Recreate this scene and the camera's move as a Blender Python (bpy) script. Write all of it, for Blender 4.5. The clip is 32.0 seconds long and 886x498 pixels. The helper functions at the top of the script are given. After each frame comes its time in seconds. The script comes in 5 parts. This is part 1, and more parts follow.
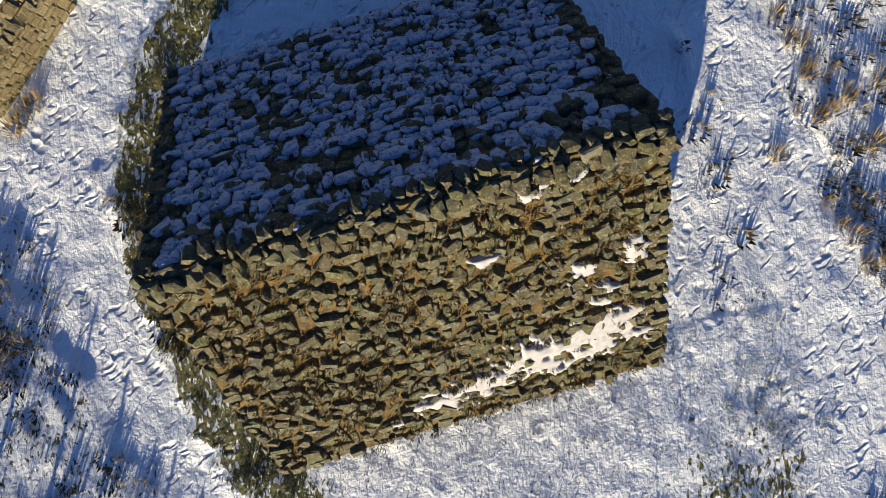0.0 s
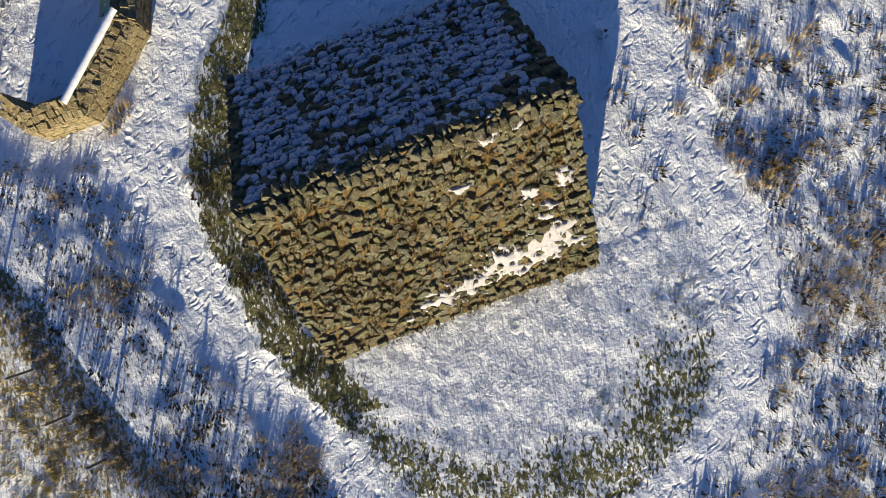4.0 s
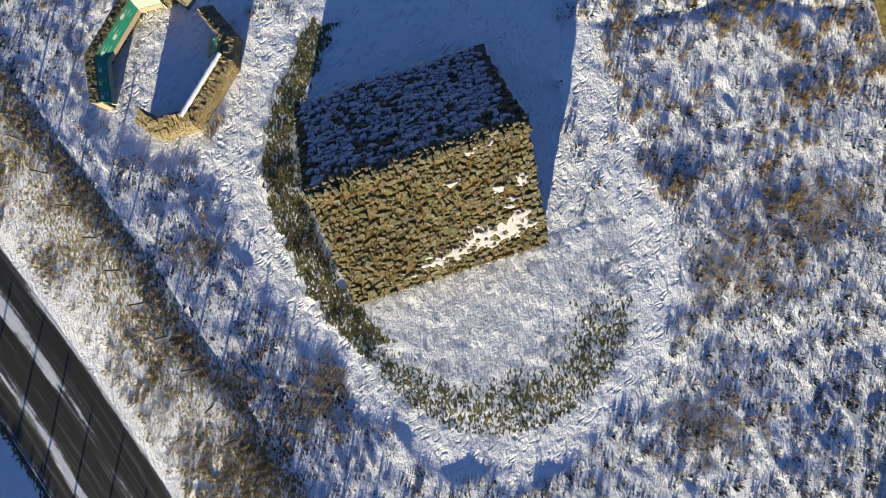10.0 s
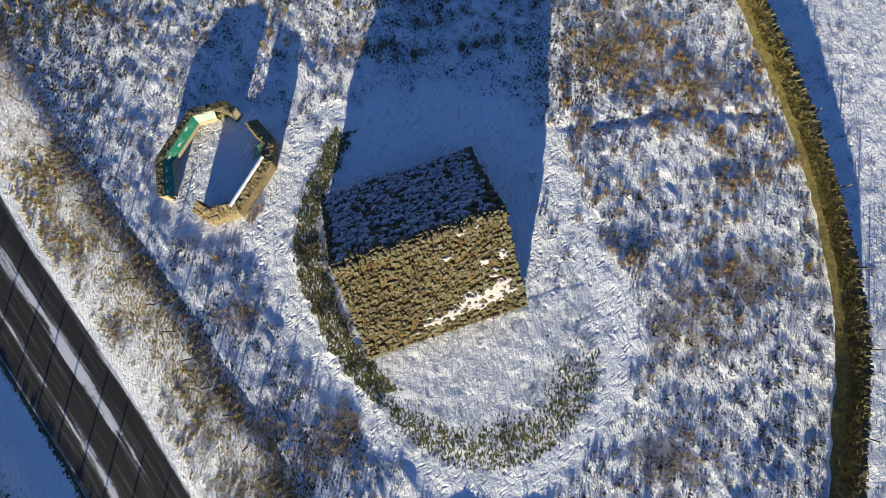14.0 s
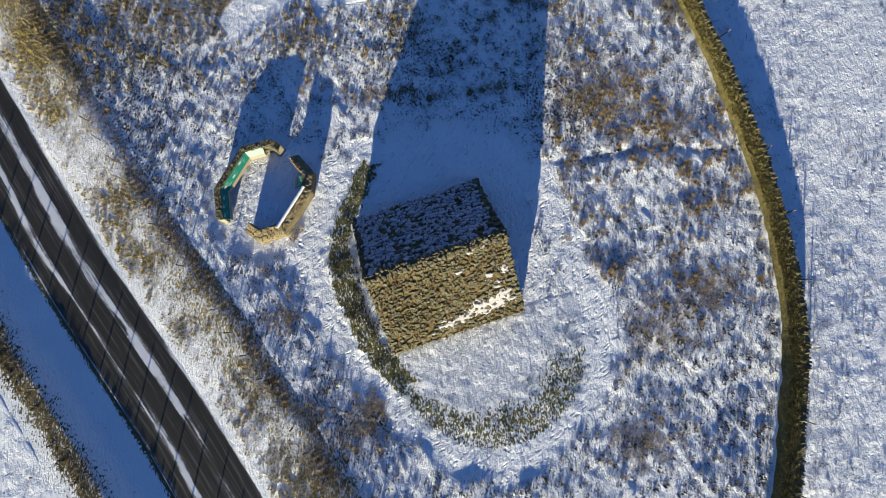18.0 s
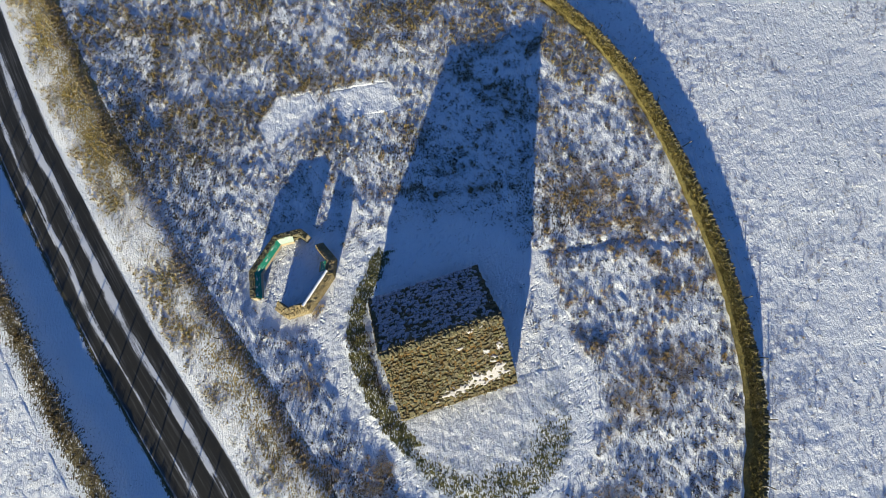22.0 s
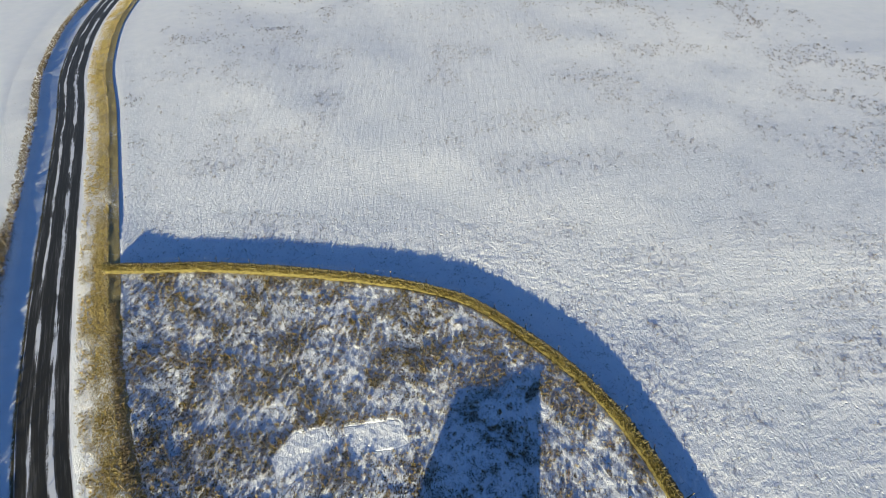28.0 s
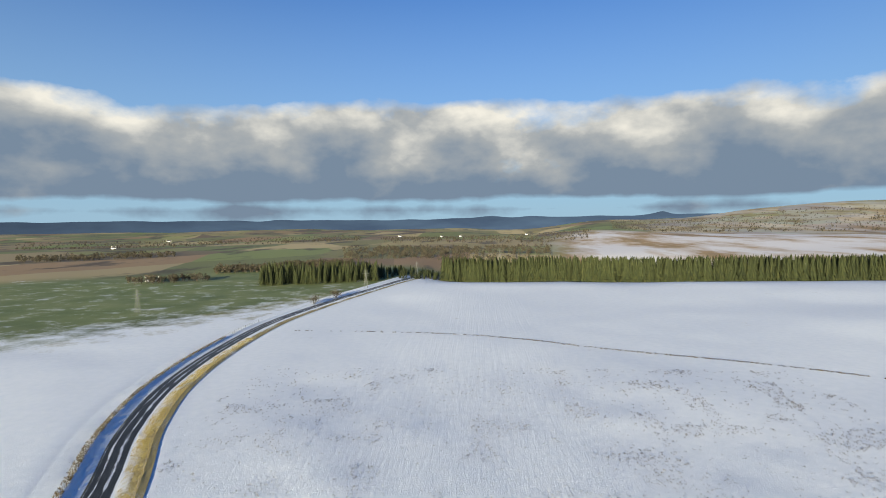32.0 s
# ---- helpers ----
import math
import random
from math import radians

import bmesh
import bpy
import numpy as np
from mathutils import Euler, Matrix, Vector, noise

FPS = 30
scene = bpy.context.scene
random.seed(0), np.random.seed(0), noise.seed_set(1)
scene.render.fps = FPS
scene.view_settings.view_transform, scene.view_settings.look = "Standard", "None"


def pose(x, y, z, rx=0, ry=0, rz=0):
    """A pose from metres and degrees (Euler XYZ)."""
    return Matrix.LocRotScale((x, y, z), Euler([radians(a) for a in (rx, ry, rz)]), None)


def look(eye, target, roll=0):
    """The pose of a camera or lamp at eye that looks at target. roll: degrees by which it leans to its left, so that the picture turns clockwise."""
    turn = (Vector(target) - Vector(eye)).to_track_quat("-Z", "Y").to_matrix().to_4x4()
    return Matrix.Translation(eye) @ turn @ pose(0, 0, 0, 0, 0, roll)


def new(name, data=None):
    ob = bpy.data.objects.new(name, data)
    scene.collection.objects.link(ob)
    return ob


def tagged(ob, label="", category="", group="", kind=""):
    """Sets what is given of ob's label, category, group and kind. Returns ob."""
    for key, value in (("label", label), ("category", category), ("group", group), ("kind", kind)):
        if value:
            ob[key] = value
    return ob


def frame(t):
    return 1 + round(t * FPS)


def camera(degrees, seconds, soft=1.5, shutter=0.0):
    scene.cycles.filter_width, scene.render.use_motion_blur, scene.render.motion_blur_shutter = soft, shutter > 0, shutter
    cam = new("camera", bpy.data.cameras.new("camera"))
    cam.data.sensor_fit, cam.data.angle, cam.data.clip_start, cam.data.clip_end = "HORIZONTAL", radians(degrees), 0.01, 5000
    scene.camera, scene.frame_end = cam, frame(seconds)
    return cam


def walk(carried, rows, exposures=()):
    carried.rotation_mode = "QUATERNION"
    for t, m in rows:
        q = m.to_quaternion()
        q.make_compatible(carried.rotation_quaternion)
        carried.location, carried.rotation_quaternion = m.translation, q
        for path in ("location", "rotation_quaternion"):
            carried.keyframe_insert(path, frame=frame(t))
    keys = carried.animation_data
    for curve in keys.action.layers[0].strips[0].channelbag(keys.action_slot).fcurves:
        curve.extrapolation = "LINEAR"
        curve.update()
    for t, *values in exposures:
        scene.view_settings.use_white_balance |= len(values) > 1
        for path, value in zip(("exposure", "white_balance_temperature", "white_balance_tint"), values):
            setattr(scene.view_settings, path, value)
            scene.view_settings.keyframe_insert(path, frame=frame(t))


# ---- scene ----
# ---------------- camera ----------------
cam = camera(79.3, 32.0, soft=0.9)
PATH = [
    (0, (-1.363, -1.143, 15.104), (-1.3574, -1.1214, 13.1043), 12.7),
    (0.5, (-1.369, -1.136, 15.747), (-1.3643, -1.1207, 13.7474), 13.0),
    (1, (-1.307, -1.218, 16.351), (-1.3029, -1.204, 14.351), 16.4),
    (1.5, (-1.245, -1.304, 16.974), (-1.2419, -1.2912, 14.9743), 12.3),
    (2, (-1.237, -1.438, 17.624), (-1.2339, -1.4263, 15.6243), 16.8),
    (2.5, (-1.235, -1.676, 18.256), (-1.2319, -1.662, 16.2556), 11.0),
    (3, (-1.233, -1.993, 18.951), (-1.2327, -1.9759, 16.951), -4.0),
    (3.5, (-1.222, -2.476, 19.62), (-1.2231, -2.4589, 17.6198), -6.5),
    (4, (-1.194, -3.213, 20.279), (-1.196, -3.1893, 18.2787), -10.6),
    (4.5, (-1.203, -3.992, 20.885), (-1.2062, -3.9703, 18.8852), -13.7),
    (6.5, (-0.857, -5.155, 23.395), (-0.8683, -5.1274, 21.3954), -25.3),
    (7, (-0.82, -5.272, 24.071), (-0.8321, -5.2416, 22.0711), -23.2),
    (7.5, (-0.778, -5.351, 24.776), (-0.7892, -5.3209, 22.7764), -23.0),
    (8, (-0.784, -5.36, 25.499), (-0.794, -5.3293, 23.5005), -21.8),
    (8.5, (-0.835, -5.319, 26.174), (-0.8468, -5.2756, 24.1742), -17.0),
    (9, (-0.931, -5.338, 26.829), (-0.9411, -5.2739, 24.8301), -12.4),
    (9.5, (-0.957, -5.45, 27.497), (-0.9687, -5.3621, 25.4989), -10.9),
    (10, (-0.945, -5.507, 28.22), (-0.9548, -5.3981, 26.223), -8.4),
    (10.5, (-0.927, -5.502, 28.963), (-0.9336, -5.3683, 26.9679), -6.2),
    (11, (-0.94, -5.48, 29.695), (-0.9445, -5.3141, 27.7019), -5.1),
    (11.5, (-0.936, -5.562, 30.427), (-0.9377, -5.3601, 28.4379), -4.2),
    (12, (-0.907, -5.757, 31.163), (-0.9041, -5.5163, 29.1779), -3.0),
    (12.5, (-0.761, -5.981, 31.918), (-0.7597, -5.7027, 29.9366), -3.4),
    (13, (-0.681, -6.143, 32.682), (-0.6769, -5.8266, 30.7072), -3.4),
    (13.5, (-0.609, -6.19, 33.491), (-0.6094, -5.8355, 31.5222), -4.0),
    (14, (-0.601, -6.102, 34.275), (-0.607, -5.7494, 32.3056), -4.9),
    (14.5, (-0.665, -6.12, 35.064), (-0.6742, -5.7638, 33.0959), -5.6),
    (16.5, (-0.973, -6.107, 38.679), (-0.9873, -5.7543, 36.7115), -6.4),
    (17, (-1.039, -6.27, 39.462), (-1.054, -5.9089, 37.4948), -6.5),
    (17.5, (-1.107, -6.392, 40.293), (-1.1225, -6.0265, 38.3266), -6.5),
    (18, (-1.148, -6.435, 41.103), (-1.1648, -6.0676, 39.1367), -6.5),
    (18.5, (-1.208, -6.438, 41.943), (-1.223, -6.0721, 39.9773), -6.3),
    (19, (-1.195, -6.375, 42.788), (-1.2113, -6.0108, 40.8209), -6.5),
    (19.5, (-1.166, -6.3, 43.658), (-1.1858, -5.9321, 41.6922), -7.0),
    (20, (-1.132, -6.186, 44.525), (-1.1544, -5.8002, 42.5616), -6.9),
    (20.5, (-1.155, -6.133, 45.356), (-1.1736, -5.7122, 43.4014), -6.1),
    (21, (-1.2, -6.077, 46.157), (-1.2127, -5.616, 44.2105), -5.1),
    (21.5, (-1.269, -6.07, 46.96), (-1.277, -5.5495, 45.0287), -4.2),
    (22, (-1.346, -6.088, 47.782), (-1.3487, -5.5051, 45.8685), -3.5),
    (22.5, (-1.373, -6.084, 48.605), (-1.37, -5.4364, 46.7134), -3.0),
    (23, (-1.382, -6.061, 49.366), (-1.375, -5.3466, 47.4981), -2.5),
    (23.5, (-1.344, -6.09, 50.042), (-1.3358, -5.3053, 48.2018), -2.3),
    (24, (-1.375, -6.085, 50.59), (-1.3621, -5.228, 48.783), -1.9),
    (24.5, (-1.422, -6.084, 51.02), (-1.4051, -5.1478, 49.2527), -1.6),
    (26.5, (-1.315, -5.495, 52.866), (-1.295, -4.2417, 51.307), -1.1),
    (27, (-1.38, -5.419, 53.111), (-1.36, -4.0815, 51.624), -0.9),
    (27.5, (-1.375, -5.421, 53.298), (-1.3563, -4.0014, 51.8897), -0.7),
    (28, (-1.388, -5.397, 53.464), (-1.3716, -3.8944, 52.1437), -0.6),
    (28.5, (-1.405, -5.349, 53.589), (-1.3958, -3.7605, 52.3741), -0.6),
    (29, (-1.412, -5.303, 53.702), (-1.4167, -3.622, 52.6178), -0.5),
    (29.5, (-1.337, -5.307, 53.775), (-1.356, -3.5371, 52.8429), -0.4),
    (30, (-1.323, -5.395, 53.786), (-1.3608, -3.5506, 53.0127), -0.3),
    (30.5, (-1.202, -5.394, 53.796), (-1.268, -3.4896, 53.1886), -0.3),
    (31, (-1.051, -5.355, 53.814), (-1.1479, -3.4048, 53.3794), -0.4),
    (31.5, (-0.966, -5.305, 53.825), (-1.0788, -3.3256, 53.5622), -0.5),
    (32, (-0.937, -5.348, 53.846), (-1.0551, -3.3539, 53.747), -0.6),
]
# seconds, stops, white balance
EXPOSURES = [(0, 1.25, 7050, 11), (9, 1.36, 7100, 11), (19, 1.33, 6600, 8), (24, 1.3, 6700, 6), (28, 1.38, 7150, 4), (30, 1.37, 7000, 6), (32, 1.4, 6700, 5)]
walk(cam, [(t, look(eye, target, roll)) for t, eye, target, roll in PATH], EXPOSURES)

# ---------------- world and sun ----------------
SUN_ELEV, SUN_TRAVEL = 8.9, (0.23, 0.973)  # low winter sun; the way its light travels over the ground


def build_world():
    w = bpy.data.worlds.new("world")
    scene.world = w
    w.use_nodes = True
    nt = w.node_tree
    nt.nodes.clear()
    N = nt.nodes.new
    out, bg, sky = N("ShaderNodeOutputWorld"), N("ShaderNodeBackground"), N("ShaderNodeTexSky")
    sky.sky_type, sky.sun_disc = "NISHITA", False
    sky.sun_elevation = radians(SUN_ELEV)
    sky.sun_rotation = math.atan2(-SUN_TRAVEL[0], -SUN_TRAVEL[1])
    sky.altitude, sky.air_density, sky.dust_density, sky.ozone_density = 350, 1.0, 0.25, 3.0
    tc, sep = N("ShaderNodeTexCoord"), N("ShaderNodeSeparateXYZ")
    nt.links.new(tc.outputs["Generated"], sep.inputs[0])
    mp = N("ShaderNodeMapping")
    mp.inputs["Scale"].default_value = (3.4, 3.4, 5.6)
    nt.links.new(tc.outputs["Generated"], mp.inputs[0])
    big = N("ShaderNodeTexNoise")
    big.inputs["Scale"].default_value, big.inputs["Detail"].default_value, big.inputs["Roughness"].default_value = 1.15, 9, 0.56
    nt.links.new(mp.outputs[0], big.inputs["Vector"])
    band = N("ShaderNodeValToRGB")  # how cloudy each height of the sky is
    nt.links.new(sep.outputs[2], band.inputs[0])
    e = band.color_ramp.elements
    e[0].position, e[0].color = 0.0, (0.2, 0.2, 0.2, 1)
    e[1].position, e[1].color = 1.0, (0.0, 0.0, 0.0, 1)
    for pos, v in ((0.014, 0.34), (0.024, 0.42), (0.036, 0.30), (0.046, 0.5), (0.056, 0.64), (0.15, 0.60), (0.2, 0.4), (0.235, 0.12), (0.4, 0.0)):
        k = e.new(pos)
        k.color = (v, v, v, 1)
    add = N("ShaderNodeMath")
    add.operation = "ADD"
    nt.links.new(big.outputs["Fac"], add.inputs[0])
    nt.links.new(band.outputs[0], add.inputs[1])
    cover = N("ShaderNodeMapRange")
    cover.inputs[1].default_value, cover.inputs[2].default_value = 0.84, 1.0
    nt.links.new(add.outputs[0], cover.inputs[0])
    # cloud colour: dark flat base, bright billows above
    fine = N("ShaderNodeTexNoise")
    fine.inputs["Scale"].default_value, fine.inputs["Detail"].default_value = 2.6, 8
    nt.links.new(mp.outputs[0], fine.inputs["Vector"])
    lift = N("ShaderNodeMapRange")
    lift.inputs[1].default_value, lift.inputs[2].default_value, lift.inputs[3].default_value, lift.inputs[4].default_value = 0.06, 0.19, -0.28, 0.2
    nt.links.new(sep.outputs[2], lift.inputs[0])
    tone = N("ShaderNodeMath")
    tone.operation = "ADD"
    nt.links.new(fine.outputs["Fac"], tone.inputs[0])
    nt.links.new(lift.outputs[0], tone.inputs[1])
    ramp = N("ShaderNodeValToRGB")
    r = ramp.color_ramp.elements
    r[0].position, r[0].color = 0.3, (0.29, 0.39, 0.55, 1)
    r[1].position, r[1].color = 0.8, (1.38, 1.31, 1.22, 1)
    k = r.new(0.56)
    k.color = (0.62, 0.65, 0.70, 1)
    nt.links.new(tone.outputs[0], ramp.inputs[0])
    scale = N("ShaderNodeVectorMath")
    scale.operation = "SCALE"
    scale.inputs[3].default_value = CLOUD_GAIN
    nt.links.new(ramp.outputs[0], scale.inputs[0])
    mix = N("ShaderNodeMix")
    mix.data_type = "RGBA"
    nt.links.new(cover.outputs[0], mix.inputs[0])
    clear = N("ShaderNodeMix")
    clear.data_type, clear.blend_type = "RGBA", "MULTIPLY"
    clear.inputs[0].default_value, clear.inputs[7].default_value = 1.0, (0.49, 0.89, 1.53, 1)
    nt.links.new(sky.outputs[0], clear.inputs[6])
    pale = N("ShaderNodeMix")
    pale.data_type = "RGBA"
    low = N("ShaderNodeMapRange")
    low.inputs[1].default_value, low.inputs[2].default_value, low.inputs[3].default_value, low.inputs[4].default_value = 0.0, 0.46, 0.92, 0.0
    nt.links.new(sep.outputs[2], low.inputs[0])
    nt.links.new(low.outputs[0], pale.inputs[0])
    nt.links.new(clear.outputs[2], pale.inputs[6])
    pale.inputs[7].default_value = (3.0, 4.5, 6.1, 1)
    nt.links.new(pale.outputs[2], mix.inputs[6])
    nt.links.new(scale.outputs[0], mix.inputs[7])
    bg.inputs[1].default_value = SKY_STRENGTH
    nt.links.new(mix.outputs[2], bg.inputs[0])
    nt.links.new(bg.outputs[0], out.inputs[0])


SKY_STRENGTH, CLOUD_GAIN = 0.0445, 5.6
build_world()
sun = new("sun", bpy.data.lights.new("sun", "SUN"))
sun.data.energy, sun.data.angle, sun.data.color = 4.45, radians(0.55), (0.975, 0.9, 0.685)
_h = math.cos(radians(SUN_ELEV))
sun.matrix_world = look((0, -40, 60), (SUN_TRAVEL[0] * _h, -40 + SUN_TRAVEL[1] * _h, 60 - math.sin(radians(SUN_ELEV))))


# ---------------- materials ----------------
class Mat:
    """A small writer of node materials."""

    def __init__(self, name, rough=0.8):
        self.m = bpy.data.materials.new(name)
        self.m.use_nodes = True
        self.t = self.m.node_tree
        self.b = self.t.nodes["Principled BSDF"]
        self.b.inputs["Roughness"].default_value = rough
        self.b.inputs["Specular IOR Level"].default_value = 0.25
        self.pos = self.t.nodes.new("ShaderNodeNewGeometry").outputs["Position"]

    def node(self, kind, **sets):
        n = self.t.nodes.new(kind)
        for key, v in sets.items():
            n.inputs[key.replace("_", " ")].default_value = v
        return n

    def link(self, a, b):
        self.t.links.new(a, b)

    def noise(self, scale, detail=4, rough=0.55, vec=None, stretch=None, distortion=0.0, turn=0.0):
        n = self.node("ShaderNodeTexNoise", Scale=scale, Detail=detail, Roughness=rough, Distortion=distortion)
        src = vec or self.pos
        if stretch:
            mp = self.node("ShaderNodeMapping")
            mp.inputs["Scale"].default_value = stretch
            mp.inputs["Rotation"].default_value = (0, 0, turn)
            self.link(src, mp.inputs[0])
            src = mp.outputs[0]
        self.link(src, n.inputs["Vector"])
        return n.outputs["Fac"]

    def ramp(self, fac, stops):
        r = self.node("ShaderNodeValToRGB")
        e = r.color_ramp.elements
        e[0].position, e[0].color = stops[0][0], (*stops[0][1], 1)
        e[1].position, e[1].color = stops[-1][0], (*stops[-1][1], 1)
        for p, c in stops[1:-1]:
            e.new(p).color = (*c, 1)
        self.link(fac, r.inputs[0])
        return r.outputs[0]

    def math(self, op, a, b=0.0, clamp=False):
        n = self.t.nodes.new("ShaderNodeMath")
        n.operation, n.use_clamp = op, clamp
        for k, v in enumerate((a, b)):
            if isinstance(v, (int, float)):
                n.inputs[k].default_value = v
            else:
                self.link(v, n.inputs[k])
        return n.outputs[0]

    def range(self, v, a, b, c=0.0, d=1.0):
        n = self.node("ShaderNodeMapRange")
        for k, x in enumerate((a, b, c, d)):
            n.inputs[k + 1].default_value = x
        self.link(v, n.inputs[0])
        return n.outputs[0]

    def mix(self, fac, a, b):
        n = self.t.nodes.new("ShaderNodeMix")
        n.data_type = "RGBA"
        for k, v in ((0, fac), (6, a), (7, b)):
            if isinstance(v, (int, float)):
                n.inputs[k].default_value = v
            elif isinstance(v, tuple):
                n.inputs[k].default_value = (*v, 1)
            else:
                self.link(v, n.inputs[k])
        return n.outputs[2]

    def attr(self, name):
        n = self.t.nodes.new("ShaderNodeAttribute")
        n.attribute_name = name
        return n.outputs["Fac"]

    def random(self, island=False):
        if island:
            return self.t.nodes.new("ShaderNodeNewGeometry").outputs["Random Per Island"]
        return self.t.nodes.new("ShaderNodeObjectInfo").outputs["Random"]

    def color(self, c):
        if isinstance(c, tuple):
            self.b.inputs["Base Color"].default_value = (*c, 1)
        else:
            self.link(c, self.b.inputs["Base Color"])

    def rough(self, v):
        self.link(v, self.b.inputs["Roughness"])

    def bump(self, height, distance=0.05, strength=1.0):
        n = self.node("ShaderNodeBump", Strength=strength, Distance=distance)
        self.link(height, n.inputs["Height"])
        self.link(n.outputs[0], self.b.inputs["Normal"])
        return self


SNOW = (0.86, 0.87, 0.89)


def stone_material(name, tones, island, lichen=0.5):
    m = Mat(name, 0.9)
    own = m.ramp(m.random(island), [(k / (len(tones) - 1), c) for k, c in enumerate(tones)])
    grain = m.noise(18, 7, 0.75)
    col = m.mix(m.range(grain, 0.38, 0.66, 0.0, 0.6), own, (0.06, 0.05, 0.03))
    moss = m.range(m.noise(2.2, 5, 0.6), 0.5, 0.62, 0, lichen * 0.9)
    col = m.mix(moss, col, (0.115, 0.10, 0.03))
    spots = m.range(m.noise(9, 6, 0.7), 0.5, 0.62, 0, lichen)
    col = m.mix(spots, col, (0.2, 0.165, 0.07))
    pale = m.range(m.noise(11, 7, 0.72), 0.54, 0.62, 0, 0.75)
    col = m.mix(pale, col, (0.29, 0.275, 0.2))
    m.color(col)
    m.bump(m.math("ADD", grain, m.math("MULTIPLY", m.noise(6, 5, 0.65), 1.2)), 0.055, 1.0)
    return m.m


ROOF_TONES = [(0.084, 0.073, 0.041), (0.118, 0.105, 0.057), (0.063, 0.054, 0.038), (0.13, 0.12, 0.08), (0.095, 0.064, 0.034), (0.2, 0.19, 0.145), (0.09, 0.098, 0.048), (0.08, 0.075, 0.062), (0.15, 0.138, 0.088), (0.108, 0.08, 0.042)]
MAT_STONE = stone_material("roof_stone", ROOF_TONES, False)
MAT_STONE_JOINED = stone_material("roof_stone_joined", ROOF_TONES, True)
GOLD_TONES = [(0.29, 0.215, 0.11), (0.35, 0.275, 0.15), (0.24, 0.18, 0.09), (0.4, 0.33, 0.2)]
MAT_RING = stone_material("ring_stone", GOLD_TONES, False, 0.15)
DYKE_TONES = [(0.11, 0.10, 0.06), (0.16, 0.14, 0.08), (0.08, 0.07, 0.04), (0.19, 0.18, 0.13)]
MAT_DYKE = stone_material("dyke_stone", DYKE_TONES, False)
MAT_DYKE_JOINED = stone_material("dyke_stone_joined", DYKE_TONES, True)


def snow_material():
    m = Mat("snow", 0.65)
    n = m.noise(9, 6, 0.6)
    m.color(m.mix(m.range(n, 0.3, 0.7), (0.82, 0.84, 0.88), SNOW))
    m.bump(n, 0.03, 0.5)
    return m.m


def shaded_crust_material():
    """Thin old snow with the stone showing through; its grey-blue also holds the slope's shade."""
    m = Mat("shaded_thin_snow", 0.7)
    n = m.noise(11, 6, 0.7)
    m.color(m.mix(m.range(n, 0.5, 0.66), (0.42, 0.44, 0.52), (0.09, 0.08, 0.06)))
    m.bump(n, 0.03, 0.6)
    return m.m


def bedding_material():
    """Earth, moss and dead grass between the stones."""
    m = Mat("roof_bedding", 1.0)
    n = m.noise(5, 6, 0.65)
    m.color(m.ramp(n, [(0.3, (0.06, 0.05, 0.028)), (0.46, (0.12, 0.088, 0.04)), (0.58, (0.21, 0.125, 0.045)), (0.75, (0.17, 0.145, 0.06))]))
    m.bump(m.noise(30, 4, 0.7), 0.05, 1.0)
    return m.m


def blades_material(name, tones):
    m = Mat(name, 0.85)
    m.color(m.ramp(m.random(True), [(k / (len(tones) - 1), c) for k, c in enumerate(tones)]))
    return m.m


def plain_material(name, a, b, scale, rough=0.8, metal=0.0, stretch=None, bump=0.01):
    m = Mat(name, rough)
    n = m.noise(scale, 5, 0.6, stretch=stretch)
    m.color(m.mix(m.range(n, 0.3, 0.7), a, b))
    m.b.inputs["Metallic"].default_value = metal
    m.bump(n, bump, 0.6)
    return m.m


MAT_SNOW = snow_material()
MAT_WET_SNOW = plain_material("thawing_snow", (0.35, 0.335, 0.345), (0.46, 0.44, 0.445), 9, 0.5, bump=0.03)
MAT_SHADED_CRUST = shaded_crust_material()
MAT_BEDDING = bedding_material()
MAT_STRAW = blades_material("straw_grass", [(0.285, 0.209, 0.076), (0.201, 0.142, 0.054), (0.351, 0.277, 0.117), (0.134, 0.096, 0.042), (0.251, 0.167, 0.058)])
MAT_REED = blades_material("brown_reed", [(0.25, 0.18, 0.1), (0.33, 0.25, 0.14), (0.17, 0.125, 0.08), (0.4, 0.31, 0.17), (0.27, 0.19, 0.075)])
MAT_SPRIG = blades_material("dark_sprigs", [(0.07, 0.05, 0.024), (0.12, 0.084, 0.036), (0.045, 0.036, 0.02), (0.19, 0.13, 0.05)])
MAT_GOLD = blades_material("golden_grass", [(0.33, 0.235, 0.085), (0.25, 0.165, 0.055), (0.42, 0.32, 0.13), (0.13, 0.09, 0.04), (0.28, 0.17, 0.055)])
MAT_TURF = blades_material("turf_grass", [(0.3, 0.24, 0.085), (0.36, 0.28, 0.10), (0.22, 0.19, 0.065), (0.16, 0.15, 0.05)])
MAT_BANK = blades_material("bank_grass", [(0.56, 0.45, 0.2), (0.4, 0.32, 0.12), (0.68, 0.56, 0.29), (0.22, 0.175, 0.065), (0.52, 0.38, 0.14), (0.33, 0.29, 0.105)])
MAT_GREEN = blades_material("green_grass", [(0.163, 0.188, 0.056), (0.237, 0.237, 0.081), (0.338, 0.3, 0.112), (0.112, 0.125, 0.044)])
MAT_RUST = blades_material("rust_moss", [(0.19, 0.105, 0.032), (0.13, 0.08, 0.028), (0.22, 0.15, 0.055), (0.16, 0.135, 0.05), (0.10, 0.072, 0.028)])
